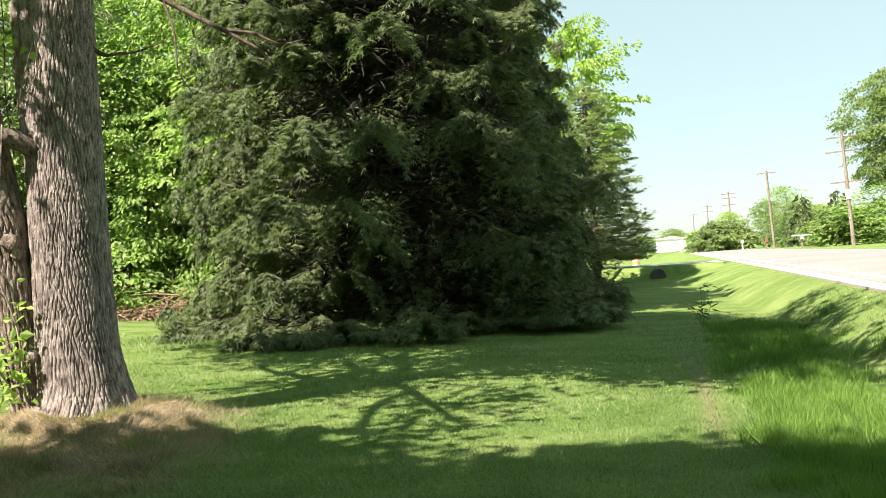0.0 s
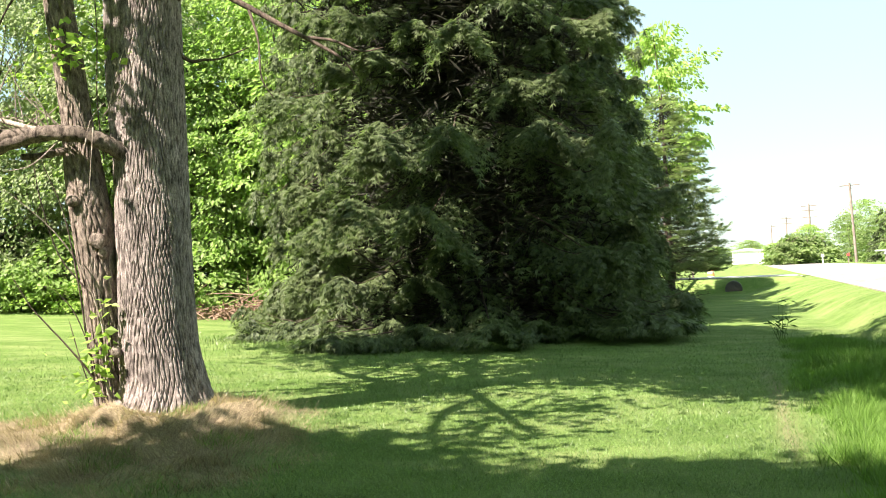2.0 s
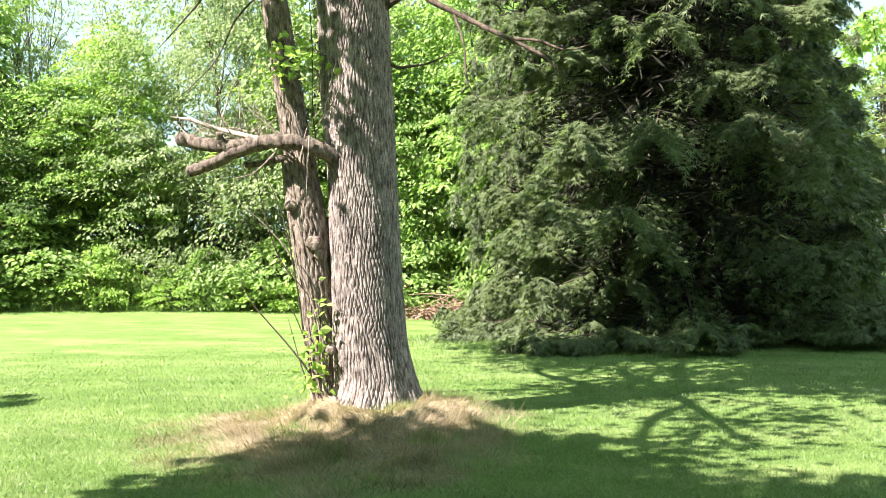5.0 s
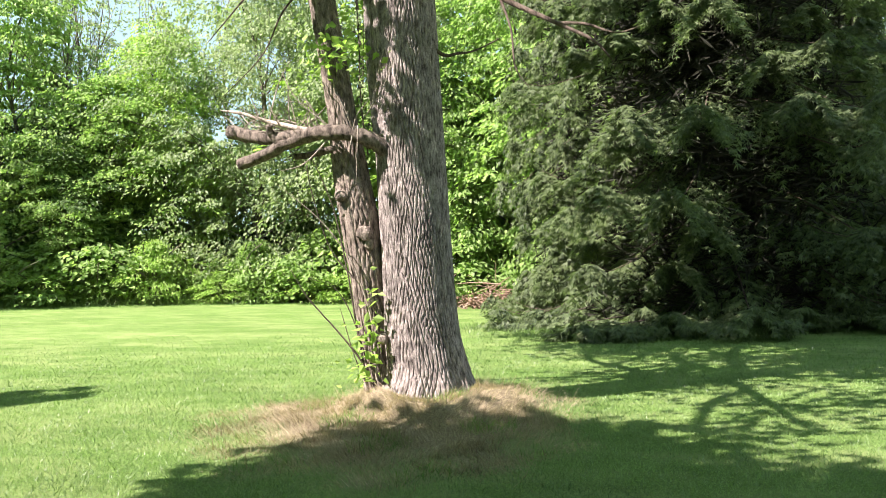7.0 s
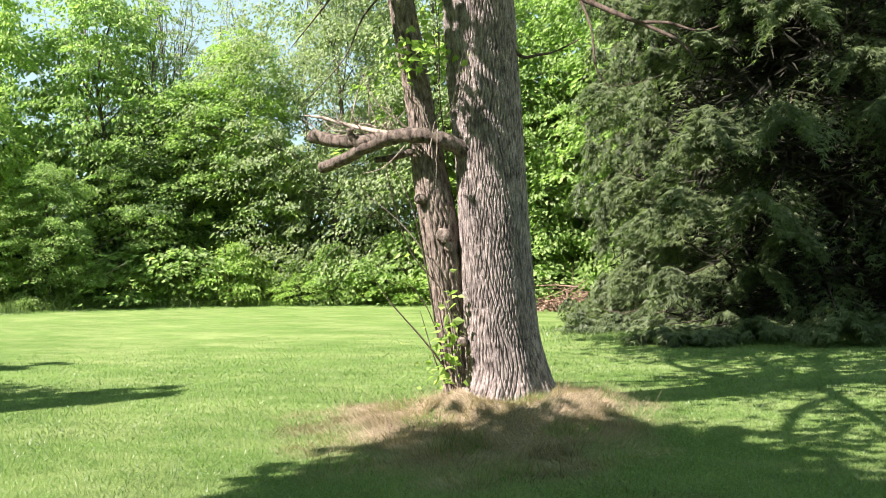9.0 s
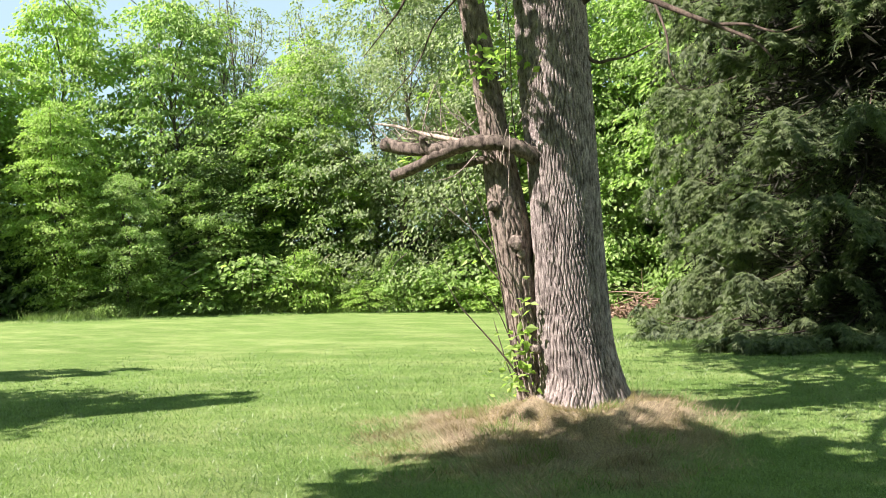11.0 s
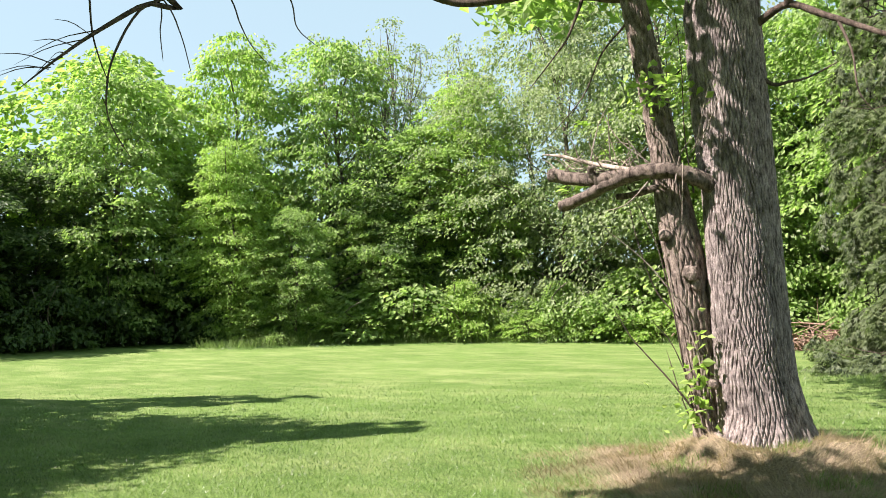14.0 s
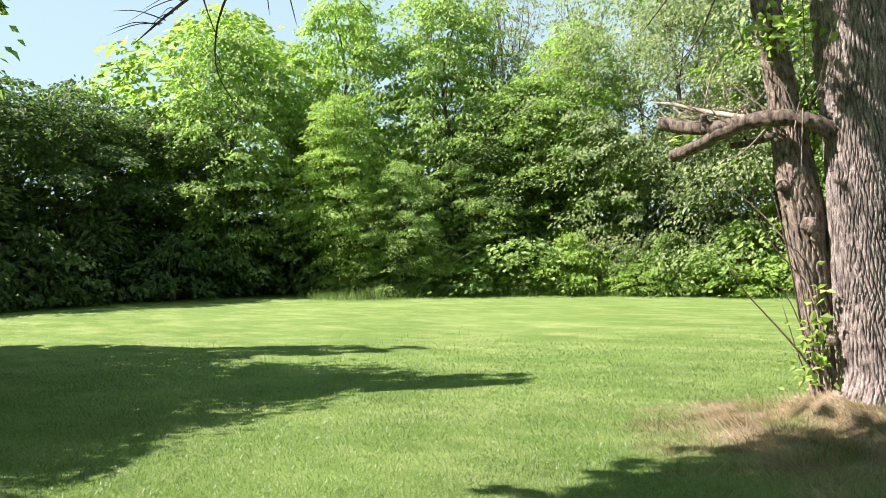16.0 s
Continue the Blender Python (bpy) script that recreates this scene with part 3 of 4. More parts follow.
# wands that sprout from the foot, and their leaves
wands = [[(-4.12, 9.4, 0.35), (-4.23, 9.27, 0.71), (-4.43, 9.17, 1.03), (-4.63, 9.07, 1.31), (-4.73, 9.01, 1.47), (-4.87, 8.94, 1.78)],
         [(-4.1, 9.35, 0.5), (-4.12, 9.32, 1.19), (-4.26, 9.25, 1.74), (-4.38, 9.19, 1.99), (-4.58, 9.09, 2.28), (-4.91, 8.91, 2.63)],
         [(-4.2, 9.35, 0.35), (-4.27, 9.27, 1.1), (-4.32, 9.22, 1.7), (-4.42, 9.15, 2.4), (-4.6, 9.0, 3.0)],
         [(-4.15, 9.35, 0.35), (-4.22, 9.27, 0.9), (-4.35, 9.2, 1.35), (-4.5, 9.1, 1.6)],
         [(-4.18, 9.36, 0.35), (-4.3, 9.26, 0.75), (-4.42, 9.2, 1.3)],
         [(-4.1, 9.4, 0.3), (-4.18, 9.3, 0.9), (-4.24, 9.26, 1.5), (-4.27, 9.24, 1.95)],
         [(-4.28, 9.3, 1.6), (-4.5, 9.2, 1.95), (-4.62, 9.1, 2.5), (-4.66, 9.05, 2.9)],
         [(-4.0, 9.22, 2.9), (-4.05, 9.22, 3.5), (-4.02, 9.2, 4.2), (-4.05, 9.2, 4.9)]]
for k, p in enumerate(wands):
    limb(p, 0.014 if k < 3 else 0.009, 0.004, "sprout", M_twig if k != 1 else M_dead, maple, 6, 20)
for name, cen, spread, n, size in (("lower_leaves", (-4.1, 9.22, 0.85), (0.08, 0.07, 0.27), 80, 0.115), ("side_leaves", (-4.3, 9.15, 0.75), (0.14, 0.08, 0.2), 14, 0.08),
                                   ("upper_leaves", (-4.32, 9.12, 4.0), (0.26, 0.16, 0.13), 130, 0.1), ("top_leaves", (-4.15, 9.2, 4.5), (0.09, 0.1, 0.3), 26, 0.12)):
    c = np.array(cen) + rng.normal(size=(n, 3)) * spread
    part(name, leaves_mesh(name, c, size, size * 0.66, rng, 0.35), M_leaf_b, maple, "fresh yellow-green leaves on sprouts")

# limbs that leave the stem above, with hanging ends
for p, r0, r1 in (([(-3.6, 9.65, 4.45), (-3.31, 9.6, 4.62), (-2.98, 9.51, 4.7), (-2.64, 9.41, 4.49), (-2.15, 9.34, 4.18), (-1.72, 9.24, 3.91), (-1.49, 9.18, 3.74), (-1.32, 9.11, 3.5)], 0.05, 0.007),
                  ([(-1.9, 9.28, 4.02), (-1.6, 9.2, 3.95), (-1.3, 9.1, 3.8), (-1.05, 9.0, 3.8)], 0.02, 0.005),
                  ([(-2.5, 9.4, 4.4), (-2.35, 9.2, 4.0), (-2.3, 9.1, 3.6), (-2.15, 9.05, 3.35)], 0.016, 0.004),
                  ([(-2.98, 9.51, 4.7), (-2.8, 9.3, 5.1), (-2.2, 9.0, 5.6), (-1.2, 8.6, 6.0)], 0.05, 0.012),
                  ([(-3.4, 9.62, 4.1), (-3.24, 9.67, 3.96), (-3.1, 9.72, 3.97), (-2.92, 9.78, 3.99), (-2.6, 9.8, 4.1)], 0.025, 0.006),
                  ([(-4.0, 9.4, 5.3), (-4.65, 9.45, 5.22), (-5.2, 9.4, 5.38), (-5.8, 9.2, 5.5), (-6.4, 9.0, 5.5), (-6.8, 8.8, 5.6), (-7.4, 8.3, 6.0)], 0.085, 0.045),
                  ([(-5.2, 9.4, 5.38), (-5.35, 9.25, 4.9), (-5.5, 9.15, 4.66), (-5.8, 9.0, 4.28)], 0.02, 0.004),
                  ([(-4.6, 9.45, 5.2), (-4.72, 9.5, 4.98), (-5.03, 9.4, 4.64), (-5.27, 9.3, 4.15), (-5.73, 9.02, 3.61)], 0.018, 0.003)):
    limb(p, r0, r1, "branch", M_twig, maple, 8, 24)


def maple_crown():
    """The maple's limbs and thin spring foliage above."""
    rng = np.random.default_rng(31)
    tips, lines = [], []
    for k in range(26):
        ang = k * 2.4 + rng.normal() * 0.2
        z0 = 5.2 + 10.0 * (k / 26) ** 1.2
        L = 5.2 - 0.11 * k
        p0 = np.array([-3.6, 9.66, z0])
        if math.cos(ang - radians(SUN_AZ)) > 0.35 and z0 < 11:
            continue
        d = np.array([math.cos(ang), math.sin(ang), 0])
        bend = np.cross(d, [0, 0, 1]) * rng.normal() * 0.9
        p = [p0, p0 + d * L * 0.3 + bend * 0.3 + [0, 0, 0.55], p0 + d * L * 0.6 - bend * 0.4 + [0, 0, 1.0 + rng.normal() * 0.3], p0 + d * L + bend * 0.3 + [0, 0, 1.6]]
        lines.append((p, max(0.04, 0.13 - 0.004 * k), 0.02))
        on = smooth_line(p, 30)
        for m in range(10):
            b = on[rng.integers(6, 30)]
            e = b + d * rng.uniform(0.2, 1.2) + rng.normal(size=3) * [0.9, 0.9, 0.6]
            e[2] = max(e[2], 6.4)
            lines.append(([b, (b + e) / 2 + rng.normal(size=3) * 0.15, e], 0.035, 0.007))
            tips.append(e)
            tips.append((b + e) / 2)
    # the forks of the two stems
    for p, r0, r1 in (([(-4.6, 9.4, 5.2), (-5.0, 9.6, 5.7), (-5.89, 10.18, 6.2), (-5.95, 10.79, 6.7), (-6.34, 11.87, 7.5), (-6.60, 12.69, 8.2)], 0.12, 0.05),
                      ([(-5.84, 10.04, 6.1), (-6.59, 10.87, 6.5), (-7.03, 11.85, 7.0), (-7.15, 13.04, 7.6)], 0.07, 0.03),
                      ([(-3.7, 9.65, 5.0), (-4.04, 9.91, 6.0), (-4.78, 10.69, 7.0), (-5.30, 11.80, 8.0), (-5.66, 12.75, 9.0)], 0.15, 0.06),
                      ([(-4.78, 10.69, 7.0), (-5.68, 11.83, 7.6), (-6.68, 12.85, 8.3)], 0.07, 0.03),
                      ([(-4.35, 10.28, 6.5), (-4.88, 10.54, 6.6), (-5.32, 9.69, 6.8), (-5.74, 8.90, 7.0)], 0.07, 0.03),
                      ([(-3.6, 9.5, 4.9), (-3.44, 8.51, 5.2), (-3.88, 7.44, 5.5), (-4.18, 6.11, 5.9), (-4.45, 4.92, 6.4)], 0.09, 0.04),
                      ([(-3.44, 8.51, 5.2), (-3.27, 6.96, 5.5), (-3.23, 5.53, 5.9)], 0.07, 0.035)):
        limb(p, r0, r1, "fork", M_bark2, maple, 8, 24)
        tips += [np.array(p[-1]) + [0, 0, 0.3], np.array(p[-2]) + [0, 0, 1.0]]
    tips = np.array(tips)
    part("crown_limbs", tubes_mesh("crown_limbs", lines, 6, 10), M_twig, maple)
    k = rng.integers(0, len(tips), 66000)
    c = tips[k] + rng.normal(size=(66000, 3)) * [0.42, 0.42, 0.28]
    c = c[(c[:, 2] > 6.4) & ~((c[:, 2] > 10.3) & (c[:, 0] > -2.3))]
    low = np.array([-5.5, 8.1, 7.0]) + rng.normal(size=(500, 3)) * [0.7, 0.7, 0.35]
    c = np.concatenate([c, low[low[:, 2] > 6.3]])
    part("crown", leaves_mesh("crown", c, 0.22, 0.16, rng, 0.5), M_leaf_a, maple, "thin fresh green foliage")


maple_crown()

# bare hanging twigs of the tree beside the camera
yard_tree = broadleaf("yard_tree", "broad leafy shade tree standing behind the lawn's near edge", 12.0, 2.8, 4.5, M_leaf_a, 460, 50, 0.34, 61, 0.3, 0.95, 30, "shade trees")
yard_tree.matrix_basis = pose(-4.8, -0.8, zat(-4.8, -0.8))
hanging = [([(-5.7, -1.2, 5.6), (-5.2, 2.0, 4.5), (-5.1, 3.66, 3.86), (-5.18, 3.54, 3.8), (-5.35, 3.28, 3.59), (-5.47, 3.08, 3.4), (-5.56, 2.9, 3.21)], 0.03, 0.004),
           ([(-5.1, 3.68, 3.87), (-5.2, 3.51, 3.75), (-5.29, 3.38, 3.45), (-5.31, 3.34, 3.2), (-5.3, 3.36, 3.02), (-5.23, 3.47, 2.78)], 0.011, 0.003),
           ([(-5.36, 3.27, 3.81), (-5.35, 3.28, 3.59), (-5.33, 3.32, 3.41), (-5.3, 3.36, 3.27)], 0.007, 0.003),
           ([(-5.6, 3.6, 4.3), (-5.54, 3.9, 4.02), (-5.54, 3.91, 3.78), (-5.53, 3.92, 3.58)], 0.006, 0.003),
           ([(-5.6, 3.6, 4.3), (-5.52, 3.93, 4.02), (-5.46, 4.02, 3.78), (-5.42, 4.07, 3.5)], 0.007, 0.003),
           ([(-5.65, 4.4, 4.5), (-5.63, 4.62, 4.22), (-5.59, 4.66, 4.04), (-5.54, 4.72, 3.87), (-5.46, 4.82, 3.71)], 0.007, 0.003),
           ([(-5.4, 4.8, 4.5), (-5.33, 4.95, 4.22), (-5.3, 4.98, 4.0), (-5.19, 5.1, 3.84)], 0.007, 0.003)]
inv = yard_tree.matrix_basis.inverted()
rng = np.random.default_rng(5)
for p, r0, r1 in hanging:
    q = [tuple(inv @ Vector(v)) for v in p]
    limb(q, r0, r1, "hanging_twig", M_twig, yard_tree, 6, 22)
for k in range(9):
    b = np.array([-5.35, 3.28, 3.6]) + np.array([-0.15, -0.25, -0.28]) * rng.uniform(-0.6, 1.1)
    e = b + np.array([-0.16, -0.2, -0.02]) * rng.uniform(0.5, 1.6) + rng.normal(size=3) * 0.09
    limb([tuple(inv @ Vector(v)) for v in (b, (b + e) / 2 + [0, 0, 0.03], e)], 0.004, 0.002, "hanging_twig", M_twig, yard_tree, 4, 6)

# a long bough that reaches out over the lawn
limb([tuple(inv @ Vector(v)) for v in ((-5.95, -0.2, 7.0), (-6.95, 0.9, 8.3), (-7.75, 2.0, 8.9), (-8.3, 2.9, 9.1))], 0.12, 0.03, "bough", M_twig, yard_tree, 8, 14)
c = np.concatenate([np.array(p) + rng.normal(size=(600, 3)) * [0.52, 0.52, 0.35] for p in ((-7.3, 2.6, 9.1), (-6.8, 2.1, 9.0), (-8.3, 2.0, 9.2), (-8.4, 1.1, 9.2), (-7.7, 0.8, 8.9), (-8.4, 0.05, 9.0))])
bough_leaves = leaves_mesh("bough_leaves", c, 0.34, 0.22, rng, 0.4)
bough_leaves.transform(inv)
part("bough_leaves", bough_leaves, M_leaf_a, yard_tree)

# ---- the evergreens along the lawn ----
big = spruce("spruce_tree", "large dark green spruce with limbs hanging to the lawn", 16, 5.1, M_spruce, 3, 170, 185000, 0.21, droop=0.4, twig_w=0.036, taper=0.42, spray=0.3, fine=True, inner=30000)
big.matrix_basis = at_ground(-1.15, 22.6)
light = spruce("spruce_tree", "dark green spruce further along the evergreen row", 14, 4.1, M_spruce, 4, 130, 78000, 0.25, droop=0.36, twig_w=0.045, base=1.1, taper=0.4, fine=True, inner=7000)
light.matrix_basis = at_ground(0.9, 27.8, 40, 1.0, 0.85)
copy_thing(light, at_ground(2.7, 33.0, 160, 1.05, 0.64))
copy_thing(light, at_ground(-4.7, 25.6, 250, 1.0, 0.75))
shade = spruce("spruce_tree", "tall dark green spruce at the side of the lawn", 14, 4.1, M_spruce, 6, 120, 30000, 0.55, droop=0.3, twig_w=0.26, taper=0.52, group="shade trees")
shade.matrix_basis = at_ground(-21.85, -0.7, 0, 0.85)
for x, y, turn, s, w in ((-16.4, 2.6, 80, 1.12, 0.54), (-21.4, 4.6, 200, 1.14, 0.46), (-15.35, -2.7, 10, 0.82, 0.95), (-23.85, 3.5, 300, 0.85, 0.85)):
    copy_thing(shade, at_ground(x, y, turn, s, w))
pine = spruce("pine_tree", "tall pine with soft grey-green needles in the evergreen row", 19, 3.5, M_pine, 5, 190, 32000, 0.38, upward=True, droop=0.1, twig_w=0.05, base=2.6, taper=0.5, spray=0.5, fine=True, inner=2500)
pine.matrix_basis = at_ground(6.4, 41.5, 0, 0.48, 1.45)
copy_thing(pine, at_ground(7.9, 50.5, 100, 0.52, 1.4))
copy_thing(pine, at_ground(5.2, 49.0, 200, 0.8))

# ---- the woods behind the lawn, with unseen trees added for shade ----
kinds = [
    broadleaf("broadleaf_tree", "broadleaf tree with mid-green spring leaves at the lawn's edge", 12, 3.3, 0.3, M_leaf_a, seed=11),
    broadleaf("broadleaf_tree", "bright yellow-green young maple at the wood's edge", 14, 2.9, 0.8, M_leaf_b, seed=12),
    broadleaf("broadleaf_tree", "grey-green broadleaf tree with small pale leaves", 11.5, 3.6, 0.4, M_leaf_c, 470, 80, 0.125, 13, spread=0.62),
    broadleaf("broadleaf_tree", "dark green broadleaf tree, leaf colour deepened for the wood's shade", 11, 3.5, 0.2, M_leaf_d, seed=14),
    broadleaf("broadleaf_tree", "tall thin-leaved tree with bare upper limbs", 15.5, 2.6, 4.0, M_leaf_c, 110, 34, 0.15, 15, 0.13, 0.6, 60),
]
back = [broadleaf("broadleaf_tree", "broadleaf tree deeper in the wood, also used unseen to block light", 12.5, 3.6, 0.6, m, 300, 36, 0.3, 90 + i, 0.14, 0.8, 24) for i, m in enumerate((M_leaf_a, M_leaf_b, M_leaf_d))]
kinds += back
lime = broadleaf("broadleaf_tree", "bright yellow-green tree rising between the evergreens", 13, 2.3, 5.2, M_leaf_b, 170, 50, 0.22, 19, 0.13, 0.6, 20)
lime.matrix_basis = at_ground(6.9, 45.5)
# kinds 5-7 beside and behind the camera are unseen, added to block light
WOODS_AND_BLOCKERS = [(-16.6, 2.4, 5, 0.8, 1.05), (-13.8, 1.5, 5, 0.62, 1.1), (-12.2, 0.2, 5, 0.6, 1.0), (-20.0, 3.0, 5, 0.85, 1.0), (-18.35, -0.5, 7, 0.85, 1.0), (-15.95, -0.5, 7, 0.8, 1.0), (-13.95, 0.3, 7, 0.75, 0.9), (-11, -13, 5, 1.15, 1.3), (-2, -11, 6, 1.1, 1.3), (5.5, -11, 7, 1.1, 1.3), (-21, -15, 5, 1.2, 1.3), (-26, -8, 7, 1.1, 1.3), (-9.0, 34.5, 0, 1.05, 1.0), (-12.8, 34.8, 0, 0.85, 1.15), (-20.6, 34.6, 2, 1.32, 1.0), (-16.4, 35.4, 2, 1.2, 1.0), (-24.4, 33.4, 1, 0.85, 1.0), (-26.4, 32.4, 0, 0.75, 1.25), (-28.0, 31.4, 3, 0.66, 1.4), (-30.4, 31.4, 0, 1.1, 1.0), (-33.8, 28.0, 1, 1.2, 0.95),
         (-35.6, 23.0, 0, 0.92, 1.1), (-38, 20.5, 3, 1.15, 1.1), (-38.3, 16.4, 3, 1.2, 1.05), (-38.5, 12.0, 3, 1.3, 1.05), (-38.5, 7.5, 3, 1.05, 1.2), (-5.0, 32.5, 0, 0.95, 1.1), (-24.5, 38.5, 4, 1.0, 1.0), (-20.8, 39, 4, 1.02, 1.0), (-27.2, 37.5, 4, 0.98, 1.0),
         (-39, 3.5, 5, 1.05, 1.2), (-14.5, 38.5, 6, 1.0, 1.1), (-2, 37, 6, 0.95, 1.1), (-10.5, 40, 7, 0.95, 1.2), (-19, 42, 5, 0.85, 1.4), (-24.5, 40, 5, 0.75, 1.5), (-28.5, 38, 7, 0.75, 1.5), (-36.6, 30.0, 5, 0.9, 1.1), (-33.0, 33.5, 4, 1.0, 1.0), (-40, 25, 6, 1.0, 1.15), (-43.5, 19.5, 7, 0.98, 1.2),
         (-43.5, 14.5, 7, 1.0, 1.2), (-43.5, 9.5, 7, 1.0, 1.2), (-42, 4.5, 7, 1.1, 1.2), (-34, 38, 7, 0.85, 1.3), (-31.5, 34.5, 7, 0.85, 1.2), (-35.2, 28.2, 7, 0.8, 1.2), (-6, 38, 7, 1.0, 1.2), (-1.5, 43, 5, 1.0, 1.0), (-27.2, 30.4, 0, 0.5, 1.15), (-30.8, 25.0, 1, 0.72, 1.05), (-28.4, 26.2, 0, 0.44, 1.15), (-17.9, 3.3, 7, 0.88, 0.72), (-20.6, 1.2, 7, 0.95, 0.9), (-31.0, 35.6, 4, 1.05, 1.0), (-29.4, 35.4, 4, 0.95, 1.0), (-28.6, 33.0, 4, 0.9, 1.0), (-20.5, -2.0, 7, 0.9, 1.0), (-24.5, 1.0, 7, 0.9, 1.0)]
first = set()
for i, (x, y, k, s, w) in enumerate(WOODS_AND_BLOCKERS):
    m = at_ground(x, y, i * 77, s, w)
    if k in first:
        copy_thing(kinds[k], m)
    else:
        kinds[k].matrix_basis = m
        first.add(k)

bush = broadleaf("bush", "rounded light green bush at the edge of the wood", 2.3, 1.7, 0.05, M_leaf_b, 150, 34, 0.13, 71, 0.03, 0.4, 16, "edge bushes", "bush", 0.5, 3)
bush2 = broadleaf("bush", "mid-green bush at the edge of the wood", 2.4, 1.6, 0.05, M_leaf_a, 150, 34, 0.15, 72, 0.03, 0.42, 16, "edge bushes", "bush", 0.5, 3)
bush.matrix_basis = at_ground(-23.0, 30.6, 0, 1.05)
bush2.matrix_basis = at_ground(-19.2, 32.0, 0, 1.0)
for i, (x, y, k, s) in enumerate([(-25.4, 29.8, 1, 0.6), (-27.4, 28.2, 0, 0.7), (-29.6, 26.3, 1, 0.55), (-30.0, 24.6, 0, 0.4), (-16.8, 33.0, 1, 1.15), (-15.4, 32.6, 0, 0.6), (-14.0, 33.0, 0, 1.0), (-12.6, 32.2, 1, 0.7), (-11.6, 32.8, 1, 1.2), (-7.8, 31.8, 1, 0.9),
                                  (-21.2, 32.4, 1, 0.7), (-26.6, 30.6, 1, 1.35), (-28.4, 29.8, 1, 1.0), (-24.3, 30.0, 1, 0.5), (-20.4, 31.2, 0, 0.5), (-18.0, 32.0, 0, 0.55)]):
    copy_thing((bush, bush2)[k], at_ground(x, y, i * 61, s, 1.0 + 0.35 * (i % 3)))
# undergrowth in the shade-darkened leaf green, closing gaps under the trees
under = broadleaf("bush", "dark green undergrowth bush inside the wood, colour deepened for shade", 3.2, 2.2, 0.02, M_leaf_d, 90, 26, 0.3, 73, 0.03, 0.6, 8, "undergrowth", "bush", 0.5, 3)
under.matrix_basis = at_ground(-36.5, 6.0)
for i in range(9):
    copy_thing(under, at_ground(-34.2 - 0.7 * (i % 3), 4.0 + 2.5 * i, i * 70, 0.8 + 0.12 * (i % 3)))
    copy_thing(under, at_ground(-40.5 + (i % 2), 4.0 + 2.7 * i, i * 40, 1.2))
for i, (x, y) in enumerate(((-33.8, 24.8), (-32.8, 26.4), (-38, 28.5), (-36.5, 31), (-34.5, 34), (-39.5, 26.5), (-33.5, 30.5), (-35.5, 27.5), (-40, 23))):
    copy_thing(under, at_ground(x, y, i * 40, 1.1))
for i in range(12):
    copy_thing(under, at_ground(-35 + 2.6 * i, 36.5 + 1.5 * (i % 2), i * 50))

# ---- grass ----
def blades(name, label, xy, tall, wide, lean, mat, seed, comb=None):
    """Grass blades as one mesh: each a thin bent leaf of two triangles' length."""
    rng = np.random.default_rng(seed)
    n = len(xy)
    z = height(xy[:, 0], xy[:, 1]) - 0.004
    base = np.column_stack([xy, z])
    ang = rng.uniform(0, 2 * np.pi, n)
    w = np.column_stack([np.cos(ang), np.sin(ang), np.zeros(n)]) * (wide * rng.uniform(0.6, 1.3, n))[:, None] * 0.5
    b = rng.uniform(0, 2 * np.pi, n) if comb is None else comb + 0.55 * rng.normal(size=n)
    L = tall * rng.uniform(0.45, 1.25, n)
    out = lean * rng.uniform(0.2, 1.3, n)
    tip = base + np.column_stack([np.cos(b) * out * L, np.sin(b) * out * L, L * np.sqrt(np.clip(1 - 0.25 * out ** 2, 0.03, 1))])
    v = np.stack([base - w, base + w, tip], 1).reshape(-1, 3)
    me = mesh_np(name, v, np.arange(3 * n).reshape(-1, 3))
    me.materials.append(mat)
    return tagged(new(name, me), label, "grass", kind="stuff")


def sector(rng, n, d0, d1, a0, a1, power=1.0):
    """Places in a fan before the lawn's near edge, thinning with distance."""
    d = d0 * (d1 / d0) ** (rng.uniform(0, 1, n) ** power)
    a = np.radians(rng.uniform(a0, a1, n))
    return np.column_stack([-np.sin(a) * d, np.cos(a) * d])


rng = np.random.default_rng(77)
xy = sector(rng, 400000, 4.4, 25, -28, 73)
s = straw_amount(xy[:, 0], xy[:, 1])
u, v = uv(xy[:, 0], xy[:, 1])
xy = xy[(rng.uniform(0, 1, len(xy)) > s * 0.97) & (rng.uniform(0, 1, len(xy)) > sstep(12, 25, np.hypot(xy[:, 0], xy[:, 1]))) & (np.hypot(xy[:, 0] + 3.62, xy[:, 1] - 9.63) > 0.5)]
dist = np.hypot(xy[:, 0], xy[:, 1])
blades("lawn_grass", "short mown bright green grass of the lawn", xy, 0.04 + 0 * dist, 0.005 * np.clip(dist / 6, 0.8, 3), 1.1, M_blade, 1)

# long grass in the ditch, in tufts
tu, tv = 5 + 14.5 * rng.uniform(0, 1, 420) ** 1.3, rng.normal(1.6, 0.36, 420)
tuft_tall = rng.uniform(0.05, 0.19, 420)
k = rng.integers(0, 420, 76000)
gu, gv = tu[k] + rng.normal(size=76000) * 0.11, tv[k] + rng.normal(size=76000) * 0.11
keep = (gv > 0.3) & (gv < 3.0)
gx, gy = wx(gu[keep], gv[keep])
xy = np.column_stack([gx, gy])
blades("ditch_grass", "long rank green grass in the ditch", xy, tuft_tall[k[keep]], 0.008, 1.0, M_rank, 2)

